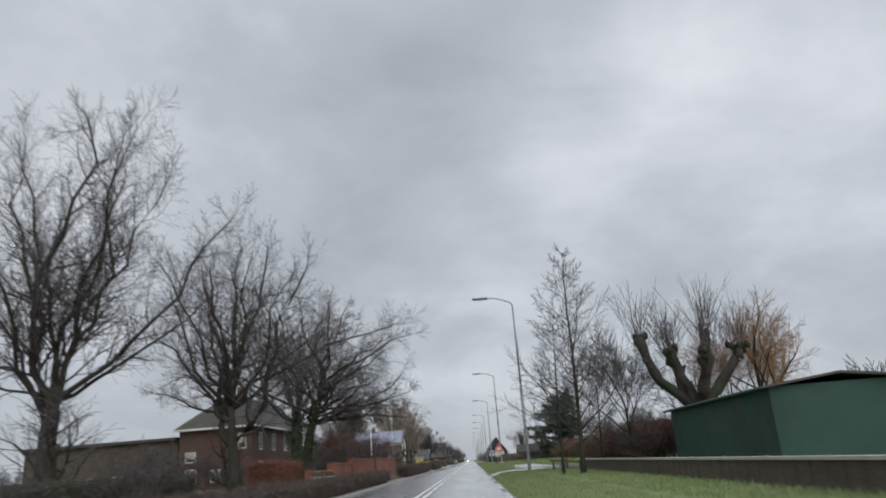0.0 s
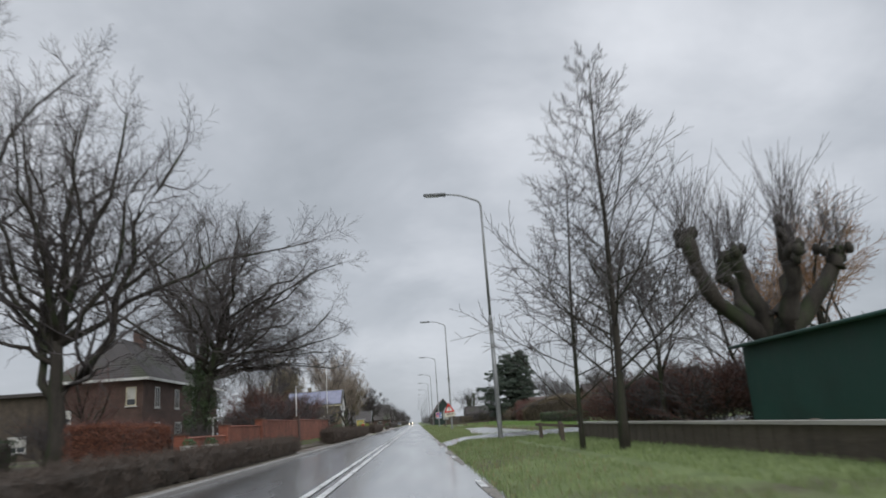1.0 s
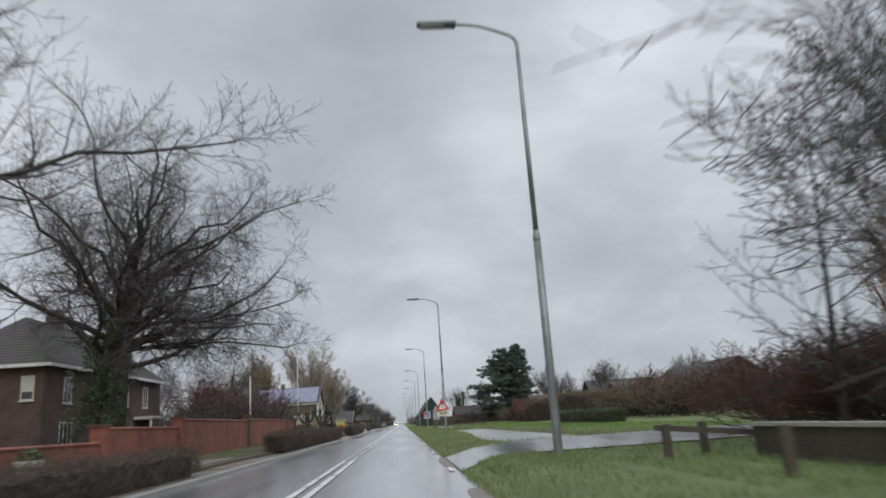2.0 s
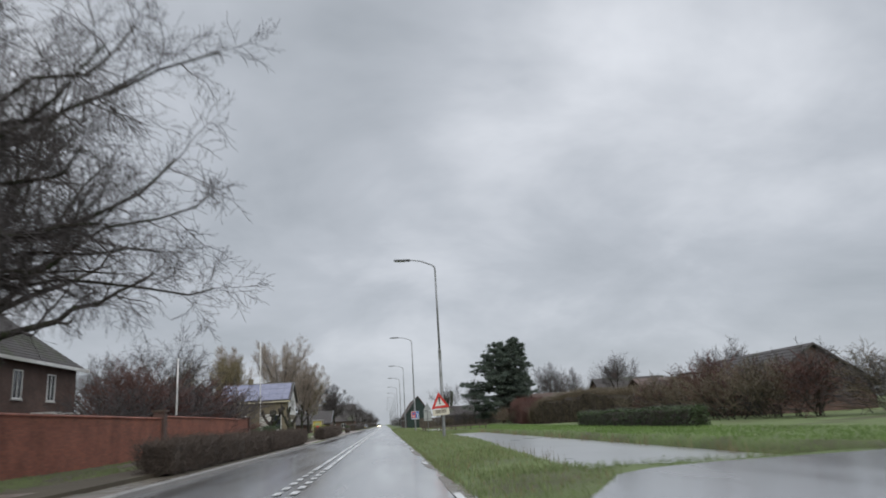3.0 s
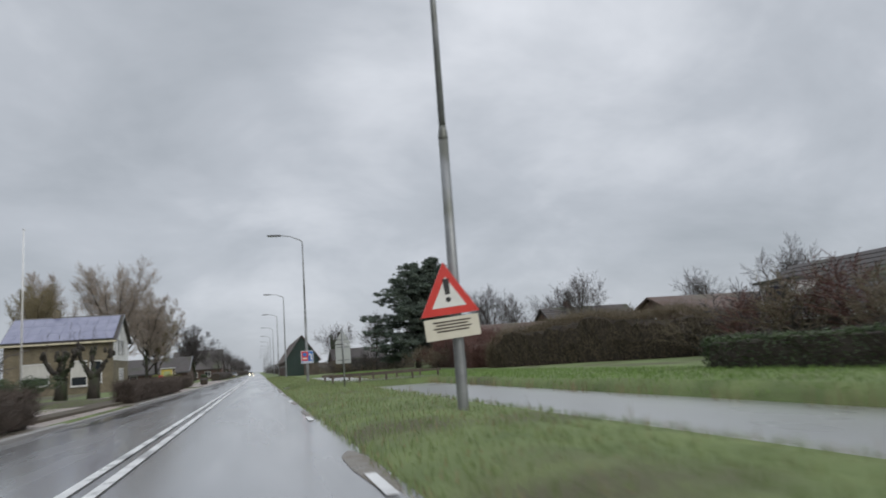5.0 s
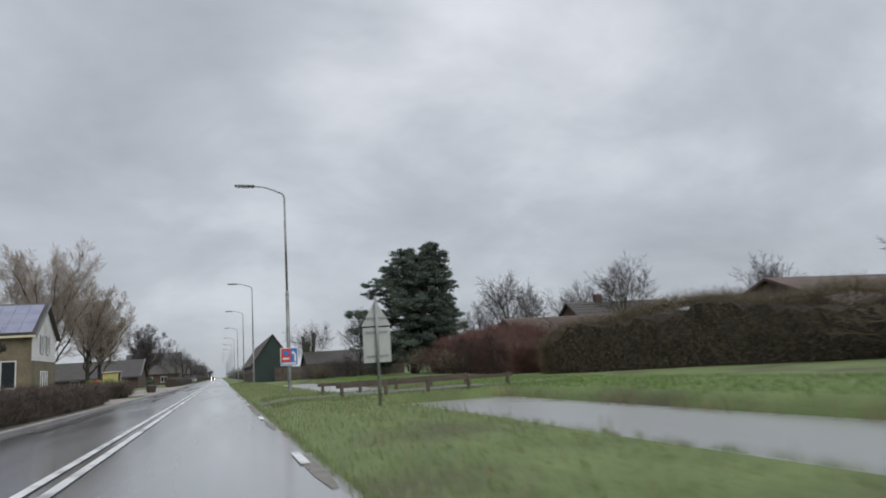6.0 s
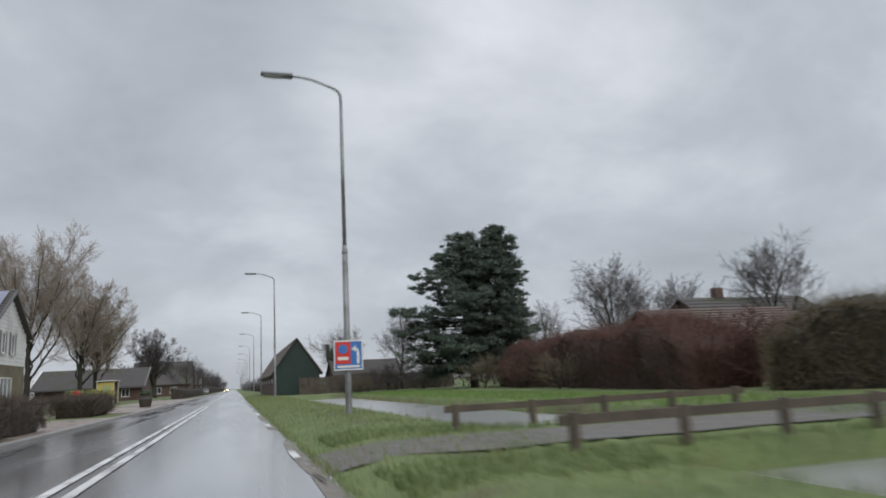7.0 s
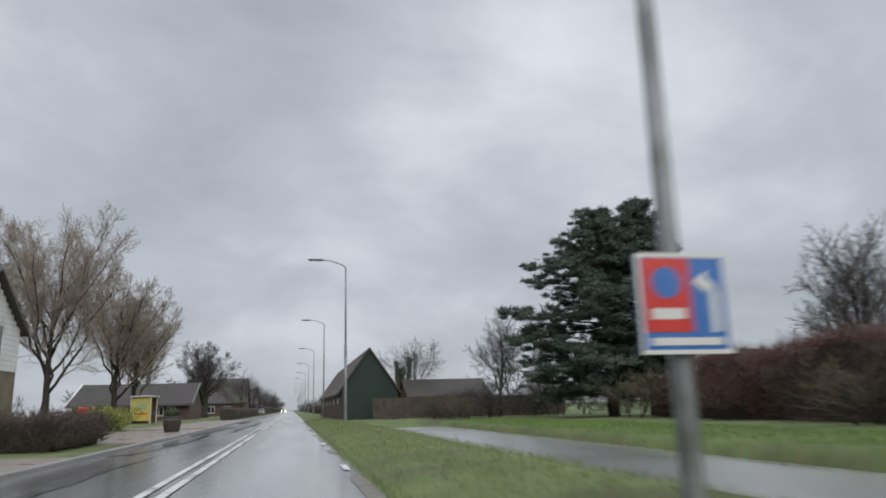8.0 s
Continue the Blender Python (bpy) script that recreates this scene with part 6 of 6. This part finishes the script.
shrub_row([0, 0, 1], -16.8, -13.6, 89.5, 101, 15, 0.8, 1.2, 77)
shrub_row([0, 1, 0, 2], -18.5, -13.6, 99, 114, 12, 1.0, 1.5, 177, "dense rounded leafless shrub behind the wall")
shrub_row([0, 1, 0], -26.0, -20.5, 108, 130, 12, 0.8, 1.3, 79)
shrub_row([0], -21.0, -12.6, 22, 62, 11, 0.45, 0.85, 78, "low dark leafless garden shrub")
for x, y, h, lab in ((-13.1, 121.8, 10.2, "tall slim white flagpole in a garden"), (-11.9, 86.9, 5.3, "white garden post behind the brick wall")):
    p = thing("flagpole", lab, "flagpole", pose(x, y, 0.1))
    part("pole", Geo().tube([(0, 0, -0.2), (0, 0, h * 0.5), (0, 0, h)], [0.05 if h < 6 else 0.07, 0.045, 0.035], 12), M_WHITE, p, smooth=True)
    part("finial", Geo().tube([(0, 0, h), (0, 0, h + 0.05), (0, 0, h + 0.12)], [0.03, 0.06, 0.015], 10), M_WHITE, p)
for x, y in ((-10.2, 47.6), (-9.5, 48.5)):
    p = thing("planter", "white concrete garden planter beside the drive", "planter", pose(x, y, 0.17), "garden planters")
    part("pot", Geo().tube([(0, 0, 0), (0, 0, 0.1), (0, 0, 0.55), (0, 0, 0.62)], [0.24, 0.26, 0.36, 0.38], 14), M_WHITE, p)
    part("plant", leaf_cloud(161, [(0, 0, 0.7)], [0.28], 160, (0.05, 0.1)), M_SHRUBGREEN, p)
bs = thing("bus_shelter", "small bus shelter with a yellow poster and flat pale roof", "bus shelter", pose(-14.3, 200.0, 0.1))
for px_, py_ in ((-1.05, 0.0), (0.75, 0.0), (-1.05, 3.2), (0.75, 3.2)):
    part("post", soft_box(0.12, 0.12, 2.65, 0.012), M_CREAM, bs, m=pose(px_, py_, 0))
part("roof", soft_box(2.1, 3.8, 0.10, 0.03), M_WHITE, bs, m=pose(-0.1, 1.6, 2.65))
part("back_wall", Geo().box(-1.02, -0.97, 0.1, 3.1, 0.1, 2.6), M_TIMBER, bs)
part("far_wall", Geo().box(-0.98, 0.68, 3.16, 3.22, 0.1, 2.6), M_TIMBER, bs)
part("bench", soft_box(0.4, 2.4, 0.06, 0.015), M_TIMBER, bs, m=pose(-0.72, 1.6, 0.45))
pb = part("panel", Geo().box(-0.95, 0.66, -0.03, 0.03, 0.35, 2.5), M_YELLOWSIGN, bs)
part("picture_field", Geo().box(-0.6, 0.45, -0.036, -0.03, 1.35, 2.2), M_POSTER, pb, "pale green printed field")
part("text_bar", Geo().box(-0.7, 0.45, -0.036, -0.03, 0.95, 1.08), M_REDSIGN, pb)


def round_shrub(name, label, x, y, r, h, seed, leaf, count):
    rr = np.random.default_rng(seed)
    cs = [(rr.normal(0, r * 0.45), rr.normal(0, r * 0.45), h * rr.uniform(0.3, 0.75)) for _ in range(16)]
    t = thing(name, label, "shrub", pose(x, y, 0.1))
    st = Geo()
    for c in cs:
        st.tube([(0, 0, -0.1), (c[0] * 0.5, c[1] * 0.5, c[2] * 0.5), c], [0.03, 0.02, 0.01], 5)
    part("stem", st, M_BARK, t)
    part("foliage", leaf_cloud(seed, cs, [r * 0.42] * 16, count, (0.04, 0.08)), leaf, t)


hedge("roadside_hedge", "dark brown leafless hedge beside the apron", -8.9, -6.5, 148.0, 153.6, 0.9, 171, M_TWIGHEDGE, density=900, ragged=0.4)
for yy in (171.0, 173.6, 176.4):
    round_shrub("clipped_shrub", "bright yellow-green low shrub near the bus shelter", -11.2, yy, 1.3, 1.55, 173 + int(yy), M_LIME, 4200)
tub = thing("planter_tub", "dark timber planter tub with bare winter plant", "planter", pose(-6.35, 166.5, 0.09))
part("barrel", Geo().tube([(0, 0, 0), (0, 0, 0.08), (0, 0, 0.45), (0, 0, 0.85)], [0.36, 0.40, 0.46, 0.48], 18), M_HEDGECORE, tub, smooth=True)
part("hoop", Geo().tube([(0, 0, 0.62), (0, 0, 0.64), (0, 0, 0.70)], [0.475, 0.488, 0.49], 18), M_HEAD, tub)
part("plant", leaf_cloud(174, [(0.1, 0, 0.95), (-0.15, 0.1, 1.0), (0, -0.15, 0.98)], [0.3, 0.28, 0.28], 1400, (0.04, 0.08)), M_IVY, tub)
round_shrub("clipped_shrub", "dark shrub below the white pole", -12.6, 119.0, 1.2, 1.8, 175, M_IVY, 5000)
rb = thing("post_box", "red post box on a short grey post", "post box", pose(-11.5, 168.9, 0.1))
part("post", Geo().tube([(0, 0, -0.1), (0, 0, 0.4), (0, 0, 0.92)], [0.05, 0.05, 0.05], 10), M_GALV, rb)
part("box", soft_box(0.5, 0.42, 0.6, 0.07), M_REDPLASTIC, rb, m=pose(0, 0, 0.85))
part("slot", Geo().box(-0.16, 0.16, -0.225, -0.212, 1.25, 1.29), M_BLACK, rb)


# ---- cars ----
def car(x, y, turn, paint, label, beams):
    c = thing("car", label, "car", pose(x, y, 0.03, 0, 0, turn))
    bm = soft_box(1.78, 4.3, 0.72, 0.14, 3)
    part("body", bm, paint, c, m=pose(0, 0, 0.28))
    bm = soft_box(1.55, 2.3, 0.62, 0.12, 3)
    for v in bm.verts:
        if v.co.z > 0.3:
            v.co.x *= 0.82
            v.co.y *= 0.68
    part("cabin", bm, M_PANE, c, m=pose(0, 0.15, 0.95))
    part("roof", soft_box(1.22, 1.5, 0.06, 0.02), paint, c, m=pose(0, 0.15, 1.54))
    for sx in (-0.8, 0.8):
        for sy in (-1.35, 1.35):
            w = part("wheel", Geo().tube([(-0.1, 0, 0), (-0.08, 0, 0), (0.08, 0, 0), (0.1, 0, 0)], [0.26, 0.32, 0.32, 0.26], 18), M_RUBBER, c, m=pose(sx, sy, 0.32))
            part("rim", Geo().tube([(-0.115, 0, 0), (0.115, 0, 0)], [0.19, 0.19], 14), M_GALV, w)
        part("headlight", soft_box(0.34, 0.08, 0.16, 0.03), M_BEAM if beams else M_DIFFUSER, c, m=pose(sx * 0.78, -2.14, 0.62))
    part("grille", soft_box(0.8, 0.05, 0.2, 0.02), M_BLACK, c, m=pose(0, -2.15, 0.58))
    part("plate_bar", soft_box(0.5, 0.02, 0.11, 0.005), M_YELLOWSIGN, c, m=pose(0, -2.18, 0.42))
    return c


car(-3.4, 430.0, 0, M_CARDARK, "dark oncoming car with headlights on", True)
car(-6.9, 292.0, 0, M_CARPAINT, "silver car parked at the roadside", False)

# ---- far rows of trees, hedges and woods ----
far_src = [bare_tree("bare_tree", "far leafless roadside tree", -12.0, 300.0, 11.0, 0.22, FARTREE, 201, trunk_share=0.28, width=1.15, group="far roadside trees"),
           bare_tree("bare_tree", "far leafless roadside tree", -10.5, 322.0, 9.5, 0.2, dict(FARTREE, angle=[44, 42, 42, 42, 40]), 202, trunk_share=0.28, width=1.2, group="far roadside trees")]
rr = random.Random(9)
for i in range(46):
    y = 290 + i * 13 + rr.uniform(-4, 4)
    src = far_src[i % 2]
    sc = rr.uniform(0.7, 1.05)
    x = -9.5 - rr.uniform(0, 9)
    copy_thing(src, pose(x, y, 0.05, 0, 0, rr.uniform(0, 360)) @ Matrix.Scale(sc, 4))
    if i % 2 and y > 330:
        copy_thing(src, pose(7.5 + rr.uniform(0, 9), y, 0.0, 0, 0, rr.uniform(0, 360)) @ Matrix.Scale(sc * 0.7, 4))
hedge("far_hedge", "dark far roadside hedge", -9.0, -7.0, 218, 330, 1.6, 211, M_TWIG, density=60)
hedge("far_hedge", "dark far hedge beyond the farm", -10.0, -7.4, 330, 700, 2.6, 212, M_TWIG, density=14)
hedge("far_hedge", "dark far hedge on the verge", 5.4, 8.0, 260, 700, 2.2, 213, M_TWIG, density=14)
FARSPEC = dict(FARTREE, kids=[5, 5, 3, 4], thin=0.05, sides=(3, 3, 3, 3, 3, 3))
stock = []
for k in range(4):
    o_ = (Geo(), Geo())
    grow(np.random.default_rng(400 + k), np.zeros(3), np.array([0.0, 0, 1.0]), 3.2, 0.22, 0, FARSPEC, o_)
    tb = o_[0].tubes + o_[1].tubes
    tp = max(float(p[:, 2].max()) for p, _, _ in tb)
    stock.append([(p / tp, q) for p, q, _ in tb])
for k, (x0, x1, y, step, depth) in enumerate(((-420, -42, 330, 9, 60), (48, 420, 330, 9, 60), (-700, -18, 760, 14, 60), (14, 700, 760, 14, 60), (34, 150, 200, 8, 50), (-150, -42, 215, 8, 50), (45, 130, 90, 9, 40))):
    fr_ = np.random.default_rng(300 + k)
    gg = Geo()
    for x in np.arange(x0, x1, step):
        hh = fr_.uniform(6.5, 11.5)
        a = fr_.uniform(0, 6.28)
        rot = np.array([[math.cos(a), -math.sin(a), 0], [math.sin(a), math.cos(a), 0], [0, 0, 1]])
        base = np.array((x + fr_.uniform(-4, 4), y + fr_.uniform(0, depth), -0.1))
        for p, q in stock[int(fr_.integers(0, 4))]:
            gg.tube((p * [1.1, 1.1, 1.0] * hh) @ rot.T + base, q, 3)
    solo("woodland", gg, M_FARTREE, "far belt of leafless trees across the fields", "trees", kind="stuff")
